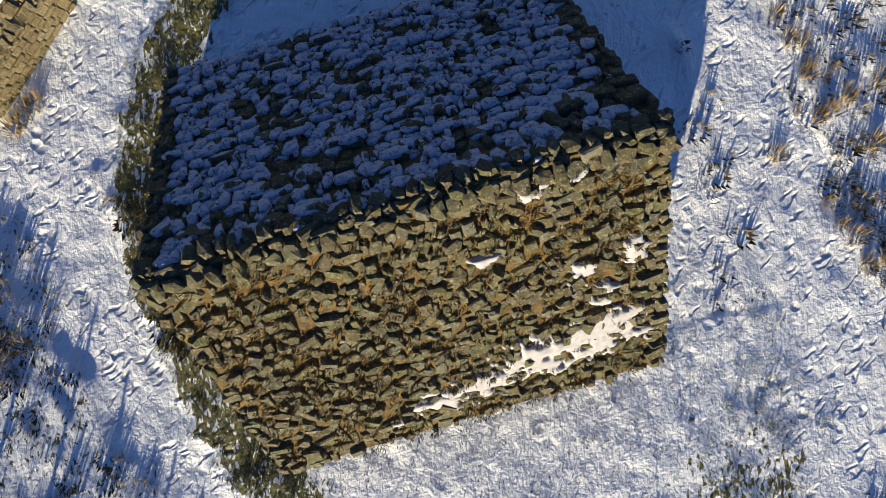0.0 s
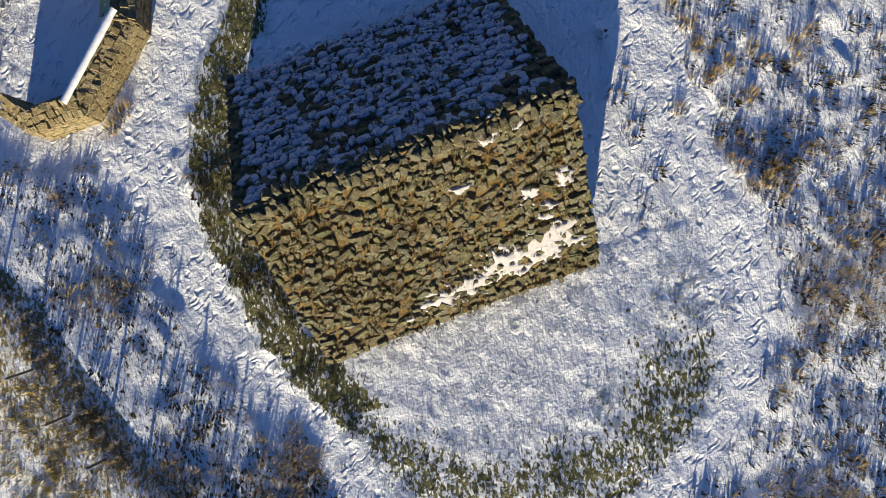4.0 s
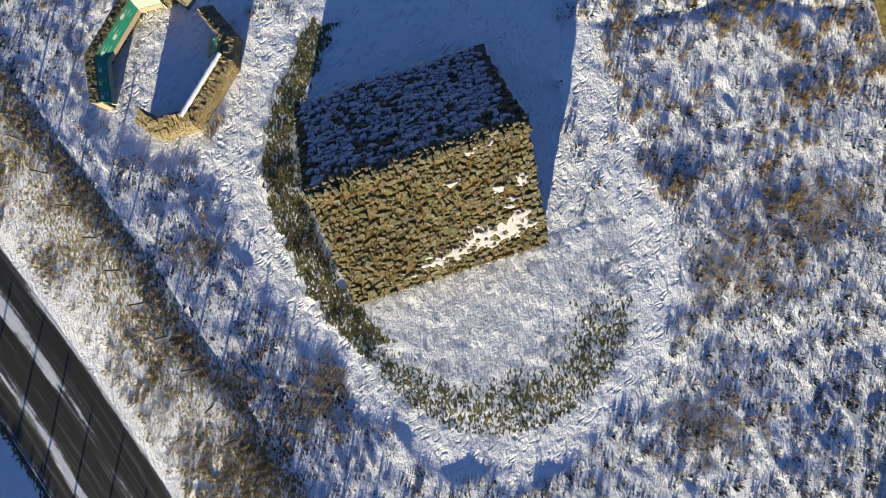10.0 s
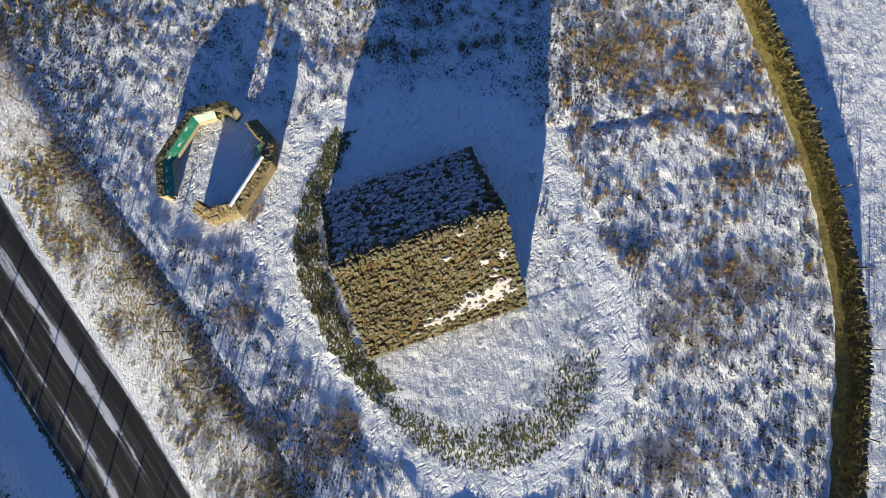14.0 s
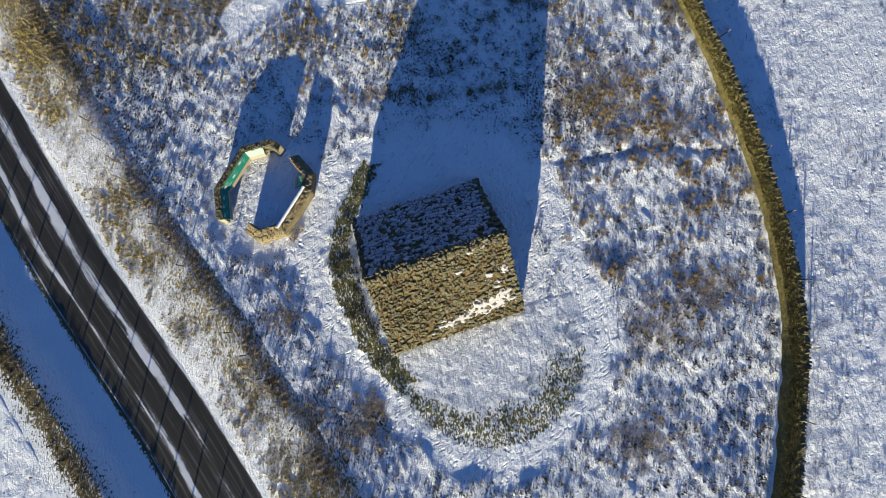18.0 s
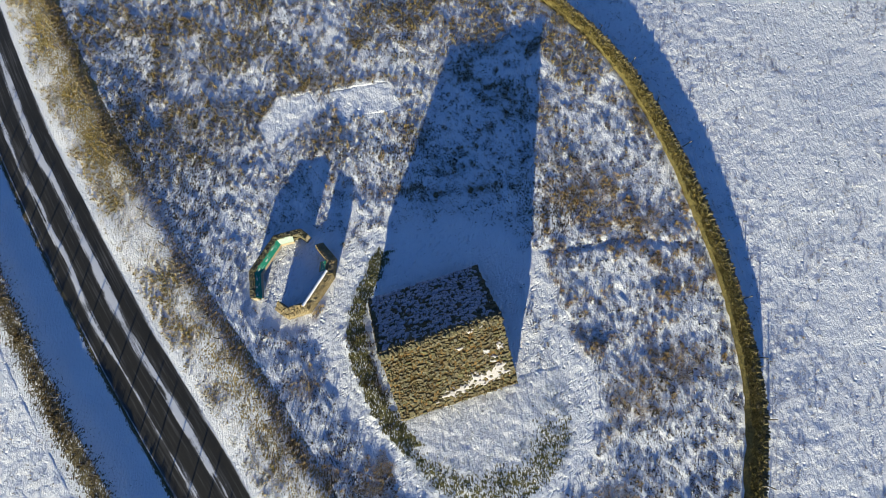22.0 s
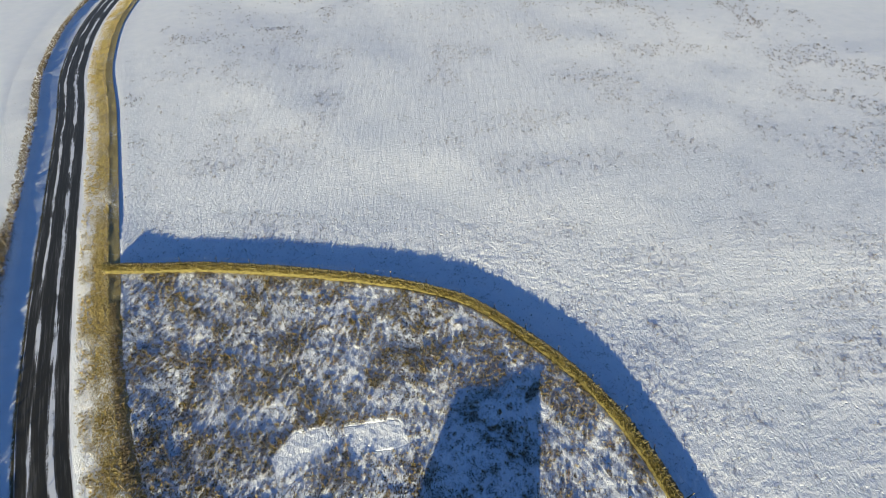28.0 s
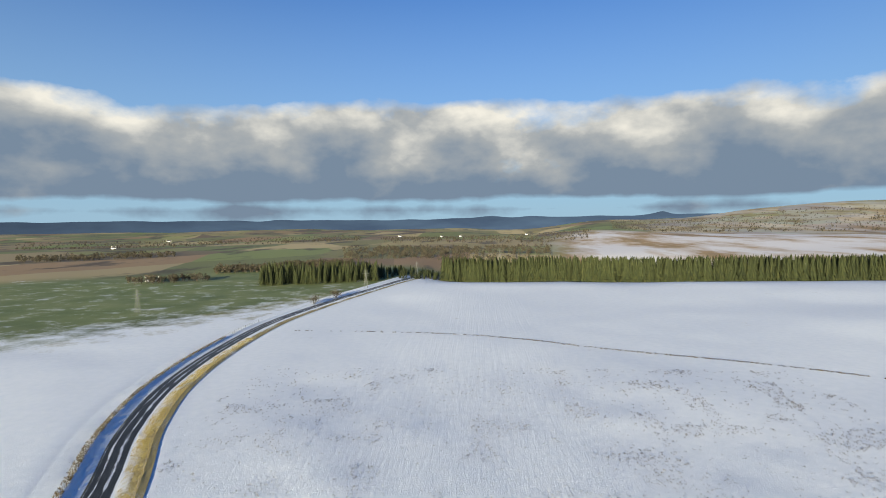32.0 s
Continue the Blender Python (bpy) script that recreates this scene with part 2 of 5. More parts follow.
MAT_NEEDLE = blades_material("spruce_needles", [(0.034, 0.042, 0.015), (0.05, 0.056, 0.019), (0.024, 0.031, 0.013), (0.062, 0.064, 0.022)])
MAT_POST = plain_material("weathered_post", (0.1, 0.085, 0.07), (0.2, 0.17, 0.13), 30, stretch=(1, 1, 0.1))
MAT_WIRE = plain_material("wire", (0.25, 0.25, 0.25), (0.3, 0.28, 0.26), 10, 0.5, 0.8)
MAT_PANEL = plain_material("green_panel", (0.02, 0.2, 0.13), (0.025, 0.26, 0.17), 3, 0.3, bump=0.002)
MAT_PICTURE = plain_material("panel_print", (0.35, 0.5, 0.45), (0.55, 0.6, 0.5), 14, 0.35, bump=0.001)
MAT_RAIL = plain_material("pale_timber", (0.4, 0.31, 0.19), (0.5, 0.4, 0.26), 12, 0.7, stretch=(1, 1, 6))
MAT_PYLON = plain_material("galvanised_steel", (0.13, 0.13, 0.13), (0.18, 0.18, 0.17), 2, 0.7, 0.0)
MAT_HOUSE = plain_material("white_render", (0.75, 0.74, 0.7), (0.82, 0.8, 0.76), 1)
MAT_SLATE = plain_material("slate_roof", (0.09, 0.09, 0.1), (0.14, 0.13, 0.13), 2)

# ---------------- plan ----------------
ROAD = [(12, -66), (-9, -32.5), (-20.8, -12.9), (-27.2, -3.4), (-31.1, 2.4), (-38.0, 13.6), (-45.3, 26.4), (-51.8, 39.8), (-59.8, 57.2), (-78.1, 97.8),
        (-92.2, 128), (-104.6, 168), (-111.6, 220), (-112.6, 283), (-102, 352), (-88, 415), (-76, 468), (-60, 540)]
DYKE = [(-49.6, 51.6), (-38, 51.9), (-32.1, 51.6), (-18.9, 50.1), (-7.5, 48.1), (0.4, 45.6), (4.8, 42.9), (9.6, 38.3), (13.7, 33.8), (17.6, 28.0), (20.2, 21.9),
        (21.8, 16.4), (22.9, 11.4), (23.9, 6.0), (24.4, 0.4), (24.4, -4.8), (23.8, -9.2), (22.8, -13.0), (21.7, -17.4), (19.6, -24), (16.5, -33), (10, -48)]


def smooth_line(pts, step):
    """A rounded polyline through pts, cut into even steps: points and unit tangents."""
    p = np.array(pts, float)
    fine = []
    for k in range(len(p) - 1):
        a, b, c, d = p[max(k - 1, 0)], p[k], p[k + 1], p[min(k + 2, len(p) - 1)]
        for t in np.linspace(0, 1, 12, endpoint=False):
            fine.append(0.5 * (2 * b + (c - a) * t + (2 * a - 5 * b + 4 * c - d) * t * t + (3 * b - a - 3 * c + d) * t ** 3))
    fine = np.array(fine + [p[-1]])
    run = np.r_[0, np.cumsum(np.hypot(*np.diff(fine, axis=0).T))]
    at = np.arange(0, run[-1], step)
    q = np.stack([np.interp(at, run, fine[:, 0]), np.interp(at, run, fine[:, 1])], 1)
    tan = np.gradient(q, axis=0)
    return q, tan / np.hypot(*tan.T)[:, None]


ROAD_Q, ROAD_T = smooth_line(ROAD, 1.0)
DYKE_Q, DYKE_T = smooth_line(DYKE, 0.5)


def side_of(q, tan, x, y):
    """Signed distance to a line (positive to the right of its way) for arrays x, y."""
    shape = np.shape(x)
    x, y = np.ravel(x).astype(float), np.ravel(y).astype(float)
    out = np.empty(len(x))
    for k in range(0, len(x), 20000):
        dx, dy = x[k:k + 20000, None] - q[None, :, 0], y[k:k + 20000, None] - q[None, :, 1]
        d2 = dx * dx + dy * dy
        j = d2.argmin(1)
        i = np.arange(len(j))
        side = dx[i, j] * tan[j, 1] - dy[i, j] * tan[j, 0]
        out[k:k + 20000] = np.where(side >= 0, 1, -1) * np.maximum(np.sqrt(d2[i, j]) * 0 + np.abs(side), 0)
        far = np.sqrt(d2[i, j]) - np.abs(side)
        out[k:k + 20000] += np.sign(side) * np.where(far > 1.0, far, 0)
    return out.reshape(shape)


def step01(v, a, b):
    t = np.clip((v - a) / (b - a), 0, 1)
    return t * t * (3 - 2 * t)


def lattice(seed):
    return np.random.RandomState(seed).rand(256, 256)


_LAT = {k: lattice(k) for k in range(12)}


def vnoise(x, y, cell, seed=0):
    """Smooth value noise, 0 to 1."""
    u, v = np.asarray(x) / cell + 57.3 * seed, np.asarray(y) / cell + 31.7 * seed
    i, j = np.floor(u).astype(int), np.floor(v).astype(int)
    a, b = u - i, v - j
    a, b = a * a * (3 - 2 * a), b * b * (3 - 2 * b)
    t = _LAT[seed % 12]
    g = lambda p, q: t[p % 256, q % 256]
    return (g(i, j) * (1 - a) + g(i + 1, j) * a) * (1 - b) + (g(i, j + 1) * (1 - a) + g(i + 1, j + 1) * a) * b


# building: a stone vault under one pitched rubble roof
U, V = Vector((0.968, 0.2505, 0)), Vector((-0.2505, 0.968, 0))
RC, RIDGE_Z, EAVE_Z, HALF, RUN = Vector((-2.02, -0.2, 0)), 5.3, 1.3, 5.1, 5.38


def to_building(x, y):
    dx, dy = x - RC.x, y - RC.y
    return dx * U.x + dy * U.y, dx * V.x + dy * V.y


def enclosure(x, y):
    """1 inside the rough ground between road fence and dyke."""
    return step01(side_of(DYKE_Q, DYKE_T, x, y), 0.3, 1.2)


BED_PROFILE = ([-60, -20, -9, -8.6, -8.1, 7.9, 8.7, 13, 60], [0, 0.35, 0.6, 0.3, -0.15, -0.15, 0.32, 0.1, 0])
LATER_PROFILE = ([-70, -30, -15, -12, -8.6, 8.0, 10, 13], [0, 0.34, 0.41, 0.38, -0.16, -0.16, -0.05, 0])
VERGE_PROFILE = ([-12.5, -8.9, -7.6, -6.6, -6.2, -5.7, -4.8, -2.5, 2.5, 3.2, 6.9, 7.4, 7.9, 8.8], [0.46, 0.6, 0.68, 0.8, 0.76, 0.45, 0.06, -0.01, -0.01, 0.06, 0.41, 0.43, 0.38, 0.32])
PATH_LINE = [(-13.0, 2.2), (-11.4, -0.6), (-10.6, -3.0), (-9.3, -5.8), (-6.0, -9.2), (-2.3, -12.8), (1.5, -14.7), (5.7, -12.7), (8.9, -8.6), (9.7, -4.2), (8.2, 0.2), (6.4, 6.0), (1.5, 9.6), (-6.0, 9.2), (-9.8, 7.4), (-12.0, 2.6)]
PATH_Q, PATH_T = smooth_line(PATH_LINE, 0.6)


BAND_Q, BAND_T = smooth_line([(-7.4, 7.6), (-8.2, 5.9), (-9.3, 3.6), (-9.5, 0.3), (-8.6, -3.2), (-7.2, -6.2), (-5.6, -8.2)], 0.5)


def wide(x, y):
    """The lie of the land far off: the brow of the field, the moor and the hill."""
    r, az = np.hypot(x, y), np.degrees(np.arctan2(x, np.maximum(y, 1e-3)))
    z = -step01(y, 440, 640) * step01(x, -90, 10) * 16 * (1 - step01(r, 640, 900))
    z = z + step01(az, 5, 15) * (y > 0) * (27 * step01(r, 750, 1650) + 26 * step01(r, 1700, 3200))
    z = z + step01(az, 17, 34) * (y > 0) * 84 * step01(r, 1900, 3600)
    return z + (vnoise(x, y, 420, 8) - 0.5) * 26 * step01(r, 700, 1500)


PADS = ([(-19.2, 22.6), (-17.7, 25.2), (-14.3, 25.8), (-12.9, 22.6), (-17.8, 19.4)], [(-12.2, 26.0), (-6.2, 26.8), (-5.3, 23.9), (-11.0, 22.6)])


def inside_of(x, y, corners):
    """Distance outside a convex plot given clockwise (negative within)."""
    d = np.full(np.shape(x), -99.0)
    for (ax, ay), (bx, by) in zip(corners, corners[1:] + corners[:1]):
        L = math.hypot(bx - ax, by - ay)
        d = np.maximum(d, ((x - ax) * (ay - by) + (y - ay) * (bx - ax)) / L)
    return d


def blobs(x, y, spots):
    return np.clip(sum(np.exp(-(((x - a) / s) ** 2 + ((y - b) / t) ** 2)) for a, b, s, t in spots), 0, 1)


REEDS = [(14.5, -6.0, 3.4, 2.6), (18.5, -3.0, 3.2, 2.2), (13.0, 13.0, 3.4, 3.4), (17, 10, 2.6, 2.2), (-8.6, -12.0, 2.0, 2.0), (-12.3, -10.9, 1.6, 1.8), (-7.6, -10.4, 1.2, 1.2), (-14.5, -3.5, 1.2, 1.0), (12, -14, 3, 2), (-5, 14.5, 3.5, 0.8), (3, 14.2, 3, 0.8)]


def ground_parts(x, y):
    """Height and surface of the ground for arrays x, y."""
    s = side_of(ROAD_Q, ROAD_T, x, y)
    later = step01(y, 57, 68)
    z = np.interp(s, *BED_PROFILE) * (1 - later) + later * np.interp(s, *LATER_PROFILE)
    inside = enclosure(x, y) * step01(s, 7.0, 8.2) * (1 - step01(y, 60, 64))
    pth = np.abs(side_of(PATH_Q, PATH_T, x, y))
    bu, bv = to_building(x, y)
    near = np.hypot(np.maximum(np.abs(bu) - 5.1, 0), np.maximum(np.abs(bv) - 5.1, 0))
    trodden = 1 - step01(pth + 1.2 * (vnoise(x, y, 1.5, 3) - 0.5), 0.9, 1.9)
    ring_d = np.hypot(x + 15, y - 6.5)
    trodden = np.maximum(trodden, 1 - step01(ring_d, 4.6, 5.6))
    hard = np.where((bu > 3) | (bv > 3), 1 - step01(near + 1.2 * (vnoise(x, y, 1.5, 3) - 0.5), np.where(bv > 4, 4.6, 2.6), np.where(bv > 4, 5.6, 3.8)), 0) * step01(bv, -7.0, -3.5)
    trodden = np.maximum(trodden, hard)
    lawn = step01(bv, -4.8, -5.2) * (1 - step01(np.hypot(x - 1.5, y + 6.5), 7.0, 8.2))
    west = 1 - step01(np.abs(side_of(BAND_Q, BAND_T, x, y)) + 0.5 * (vnoise(x, y, 0.5, 7) - 0.5), 0.6, 1.15)
    jig = 0.5 * (vnoise(x, y, 0.7, 5) - 0.5)
    pads = np.maximum(*(1 - step01(inside_of(x, y, c) + jig, -0.1, 0.25) for c in PADS))
    rough = inside * (1 - np.clip(trodden + lawn + pads, 0, 1)) * step01(near, 0.2, 1.2)
    z = z - 0.05 * trodden * inside
    hum = vnoise(1.5 * x + 0.8 * y, 0.55 * y - 0.6 * x, 0.6, 10)
    z = z + rough * (0.10 * (vnoise(x, y, 2.1, 1) - 0.5) + 0.07 * (vnoise(x, y, 0.95, 2) - 0.5) + 0.12 * np.clip(hum - 0.4, 0, 1) + 0.12 * (vnoise(x, y, 6, 4) - 0.5))
    z = z + 0.08 * west * step01(-bu, 5.2, 5.8)
    z = z + (1 - rough) * (0.05 * (vnoise(x, y, 1.1, 5) - 0.5) + 0.045 * (vnoise(x, y, 0.5, 11) - 0.5)) * step01(np.abs(s), 3.0, 4.0)
    r, az = np.hypot(x, y), np.degrees(np.arctan2(x, np.maximum(y, 1e-3)))
    z = z - 0.08 * np.exp(-((y - 8.0 - 0.3 * np.sin(x * 0.5)) / 0.32) ** 2) * step01(x, 6, 8) * (1 - step01(x, 22, 23)) * inside
    outer = (1 - inside) * step01(np.abs(s), 12, 45)
    z = z + outer * (1.6 * (vnoise(x, y, 60, 6) - 0.5) + 0.35 * (vnoise(x, y, 14, 7) - 0.5))
    z = z + wide(x, y)
    return z, s, inside, trodden, lawn, west, pads, rough


def surface(x, y):
    """Height of what one would stand on, verges included, for arrays."""
    g = ground_parts(x, y)
    return np.where(np.abs(g[1]) < 8.8, np.maximum(np.interp(g[1], *VERGE_PROFILE) + wide(x, y), g[0]), g[0])


def gz(x, y):
    return float(surface(np.array([x], float), np.array([y], float))[0])


# ---------------- mesh helpers ----------------
def mesh_from(name, verts, faces, material, smooth=False):
    me = bpy.data.meshes.new(name)
    me.from_pydata(verts, [], faces)
    me.materials.append(material)
    if smooth:
        me.polygons.foreach_set("use_smooth", [True] * len(me.polygons))
    me.update()
    return me


def tri_mesh(name, verts, tris, material):
    """A mesh out of arrays of corners and triangles."""
    me = bpy.data.meshes.new(name)
    me.vertices.add(len(verts))
    me.vertices.foreach_set("co", np.asarray(verts, np.float32).ravel())
    n = len(tris)
    me.loops.add(3 * n)
    me.loops.foreach_set("vertex_index", np.asarray(tris, np.int32).ravel())
    me.polygons.add(n)
    me.polygons.foreach_set("loop_start", np.arange(0, 3 * n, 3, dtype=np.int32))
    me.materials.append(material)
    me.update(calc_edges=True)
    me.validate()
    return me


def under(name, me, parent, m=None, label=""):
    """A mesh as a part of a thing."""
    ob = new(name, me)
    ob.parent = parent
    if m is not None:
        ob.matrix_local = m
    return tagged(ob, label)


def part(name, bm, material, parent, label=""):
    me = bpy.data.meshes.new(name)
    bm.to_mesh(me)
    bm.free()
    me.materials.append(material)
    return under(name, me, parent, None, label)


def box(bm, lo, hi, m=None):
    r = bmesh.ops.create_cube(bm, size=1)
    mid = [(a + b) / 2 for a, b in zip(lo, hi)]
    t = Matrix.Translation(mid) @ Matrix.Diagonal((*[b - a for a, b in zip(lo, hi)], 1))
    bmesh.ops.transform(bm, matrix=(m @ t) if m else t, verts=r["verts"])
    return r["verts"]


def slab_data(seed, n=7):
    """An uneven stone of about one metre each way, its underside at z = 0: corners and faces."""
    rnd = random.Random(seed)
    low, mid, top = [], [], []
    for k in range(n):
        a = 2 * math.pi * (k + rnd.uniform(-0.28, 0.28)) / n
        c, s = math.cos(a), math.sin(a)
        f = 1 / max(abs(c), abs(s)) ** 0.75 * rnd.uniform(0.86, 1.06) * 0.5
        low.append((c * f, s * f, 0))
        mid.append((c * f * 1.0, s * f * 1.0, rnd.uniform(0.5, 0.75)))
        g = f * rnd.uniform(0.66, 0.86)
        top.append((c * g, s * g, rnd.uniform(0.82, 1.05)))
    verts = low + mid + top + [(rnd.uniform(-0.1, 0.1), rnd.uniform(-0.1, 0.1), rnd.uniform(0.95, 1.1))]
    faces = []
    for k in range(n):
        j = (k + 1) % n
        faces += [(k, j, n + j, n + k), (n + k, n + j, 2 * n + j, 2 * n + k), (2 * n + k, 2 * n + j, 3 * n)]
    return verts, faces


def block_data(seed):
    """A roughly squared stone, its underside at z = 0: corners and faces."""
    rnd = random.Random(seed)
    j = lambda a: a + rnd.uniform(-0.05, 0.05)
    low = [(j(sx * 0.49), j(sy * 0.49), 0) for sx, sy in ((-1, -1), (1, -1), (1, 1), (-1, 1))]
    mid = [(x, y, rnd.uniform(0.68, 0.85)) for x, y, _ in low]
    top = [(x * rnd.uniform(0.8, 0.92), y * rnd.uniform(0.8, 0.92), rnd.uniform(0.9, 1.05)) for x, y, _ in low]
    faces = [(8, 9, 10, 11)]
    for k in range(4):
        n = (k + 1) % 4
        faces += [(k, n, 4 + n, 4 + k), (4 + k, 4 + n, 8 + n, 8 + k)]
    return low + mid + top, faces


SLABS = [slab_data(40 + k, 5 + k % 3) if k % 2 else block_data(80 + k) for k in range(12)]
BLOCKS = [block_data(120 + k) for k in range(12)]


def stone_set(material, name, shapes=None):
    return [mesh_from(name, v, f, material) for v, f in shapes or SLABS]


class Joined:
    """Gathers many small pieces into one mesh."""

    def __init__(self):
        self.v, self.f, self.n = [], [], 0

    def add(self, verts, faces, m):
        a = np.array(verts, float)
        mm = np.array(m)
        self.v.append(a @ mm[:3, :3].T + mm[:3, 3])
        self.f += [tuple(i + self.n for i in f) for f in faces]
        self.n += len(a)

    def mesh(self, name, material, smooth=False):
        return mesh_from(name, np.concatenate(self.v).tolist(), self.f, material, smooth)


def tufts(name, where, material, label, category, blades=26, height=(0.3, 0.6), spread=0.22, width=0.03, lean=0.9, seed=1, scales=None, thin=False, wind=(0.0, 0.0)):
    """Clumps of grass blades at the places given (x, y, z rows), as one thing of uncountable blades."""
    rnd = np.random.RandomState(seed)
    p = np.repeat(np.asarray(where, float), blades, 0)
    size = np.repeat(np.ones(len(where)) if scales is None else np.asarray(scales), blades)
    n = len(p)
    ang = rnd.rand(n) * 2 * np.pi
    out = np.stack([np.cos(ang), np.sin(ang)], 1)
    base = np.sqrt(rnd.rand(n))[:, None] * spread * size[:, None] * out
    h = (height[0] + (height[1] - height[0]) * rnd.rand(n)) * size
    bend = h * lean * (0.3 + 0.7 * rnd.rand(n))
    side = np.stack([-out[:, 1], out[:, 0]], 1) * (width * size * (0.6 + 0.8 * rnd.rand(n)))[:, None]
    root, tip = p.copy(), p.copy()
    root[:, :2] += base
    tip[:, :2] += base + out * bend[:, None] + np.asarray(wind) * h[:, None]
    root[:, 2] -= 0.08
    tip[:, 2] += h * (0.65 + 0.35 * rnd.rand(n))
    mid = root * 0.45 + tip * 0.55
    mid[:, 2] += 0.16 * h
    if thin:
        v = np.stack([root, root, tip], 1)
        v[:, 0, :2] -= side
        v[:, 1, :2] += side
        me = tri_mesh(name, v.reshape(-1, 3), np.arange(3 * n).reshape(-1, 3), material)
        return tagged(new(name, me), label, category, kind="stuff")
    v = np.empty((n, 5, 3))
    v[:, 0], v[:, 1], v[:, 2], v[:, 3], v[:, 4] = root, root, mid, mid, tip
    v[:, 0, :2] -= side
    v[:, 1, :2] += side
    v[:, 2, :2] += side * 0.8
    v[:, 3, :2] -= side * 0.8
    k = np.arange(n)[:, None] * 5
    tri = np.concatenate([k + (0, 1, 2), k + (0, 2, 3), k + (3, 2, 4)])
    return tagged(new(name, tri_mesh(name, v.reshape(-1, 3), tri, material)), label, category, kind="stuff")

# ---------------- ground ----------------
def axis(lo, hi, step, far_lo, far_hi, grow_lo, grow_hi):
    mid = list(np.arange(lo, hi + 1e-6, step))
    up, d = [], step
    while (up[-1] if up else hi) < far_hi:
        d *= grow_hi
        up.append((up[-1] if up else hi) + d)
    down, d = [], step
    while (down[-1] if down else lo) > far_lo:
        d *= grow_lo
        down.append((down[-1] if down else lo) - d)
    return np.array(down[::-1] + mid + up)


def ground_material():
    m = Mat("snowy_ground", 0.75)
    snow, rough, grass, tread, far = (m.attr(k) for k in ("snow", "rough", "grass", "tread", "far"))
    n1, n2, n3 = m.noise(1.3, 6, 0.62), m.noise(6.5, 6, 0.66), m.noise(26, 5, 0.65)
    earth = m.ramp(n2, [(0.3, (0.04, 0.032, 0.02)), (0.5, (0.10, 0.076, 0.036)), (0.64, (0.2, 0.15, 0.068)), (0.8, (0.3, 0.23, 0.11))])
    blade = m.noise(34, 5, 0.7, stretch=(1.6, 0.6, 1))
    green = m.ramp(m.math("ADD", m.math("MULTIPLY", n2, 0.5), m.math("MULTIPLY", blade, 0.5)), [(0.36, (0.035, 0.036, 0.014)), (0.48, (0.10, 0.10, 0.034)), (0.56, (0.2, 0.175, 0.07)), (0.66, (0.34, 0.28, 0.13))])
    under_snow = m.mix(grass, earth, green)
    golden = m.ramp(n2, [(0.3, (0.2, 0.155, 0.06)), (0.5, (0.36, 0.28, 0.12)), (0.7, (0.5, 0.41, 0.2))])
    under_snow = m.mix(m.attr("gold"), under_snow, golden)
    # how much of the ground the snow leaves bare
    spots = m.noise(5.6, 6, 0.6, stretch=(1.5, 0.75, 1), distortion=0.5)
    patchy = m.math("ADD", spots, m.math("MULTIPLY", m.math("SUBTRACT", n1, 0.5), 0.3))
    thr = m.math("ADD", m.math("MULTIPLY", m.math("SUBTRACT", 0.62, snow), 1.9), 0.25)
    cover = m.range(m.math("SUBTRACT", patchy, thr), -0.012, 0.012)
    white = m.mix(m.range(m.noise(0.35, 5), 0.3, 0.7), (0.80, 0.82, 0.85), SNOW)
    near = m.mix(cover, under_snow, white)
    # distant farmland: fields parted by dark hedges and woods
    warp = m.noise(0.004, 3, 0.5)
    cells = m.node("ShaderNodeTexVoronoi", Scale=0.0075)
    mp = m.node("ShaderNodeMapping")
    mp.inputs["Scale"].default_value = (0.8, 0.42, 0.0)
    m.link(m.pos, mp.inputs[0])
    m.link(mp.outputs[0], cells.inputs["Vector"])
    sep = m.t.nodes.new("ShaderNodeSeparateColor")
    m.link(cells.outputs["Color"], sep.inputs[0])
    fields = m.ramp(sep.outputs[0], [(0.0, (0.15, 0.18, 0.06)), (0.2, (0.28, 0.23, 0.11)), (0.36, (0.5, 0.39, 0.2)), (0.5, (0.15, 0.11, 0.07)), (0.68, (0.22, 0.27, 0.085)), (0.85, (0.34, 0.22, 0.12)), (1.0, (0.1, 0.08, 0.055))])
    woods = m.range(m.noise(0.012, 5, 0.6, stretch=(1, 0.5, 1)), 0.55, 0.62)
    fields = m.mix(m.math("MULTIPLY", woods, 0.85), fields, (0.075, 0.06, 0.042))
    meadow = m.ramp(m.noise(0.03, 6, 0.6), [(0.35, (0.13, 0.165, 0.058)), (0.65, (0.225, 0.245, 0.10))])
    moor = m.ramp(m.noise(0.01, 6, 0.62, stretch=(1, 0.4, 1)), [(0.43, (0.75, 0.7, 0.68)), (0.52, (0.6, 0.5, 0.42)), (0.6, (0.38, 0.25, 0.12)), (0.75, (0.2, 0.16, 0.1))])
    distant = m.mix(m.attr("moor"), m.mix(m.attr("meadow"), fields, meadow), moor)
    drift = m.math("ADD", m.math("MULTIPLY", m.noise(0.06, 7, 0.68), 0.7), snow)
    distant = m.mix(m.range(drift, 0.68, 0.86), distant, white)
    m.color(m.mix(far, near, distant))
    # relief: crusted snow, trodden dents, tussocks
    dents = m.node("ShaderNodeTexVoronoi", Scale=2.4, Randomness=1.0)
    mp2 = m.node("ShaderNodeMapping")
    mp2.inputs["Scale"].default_value = (2.0, 0.66, 1.0)
    wv = m.t.nodes.new("ShaderNodeVectorMath")
    wv.operation = "ADD"
    wn = m.node("ShaderNodeTexNoise", Scale=1.6, Detail=2.0)
    m.link(m.pos, wn.inputs["Vector"])
    m.link(m.pos, wv.inputs[0])
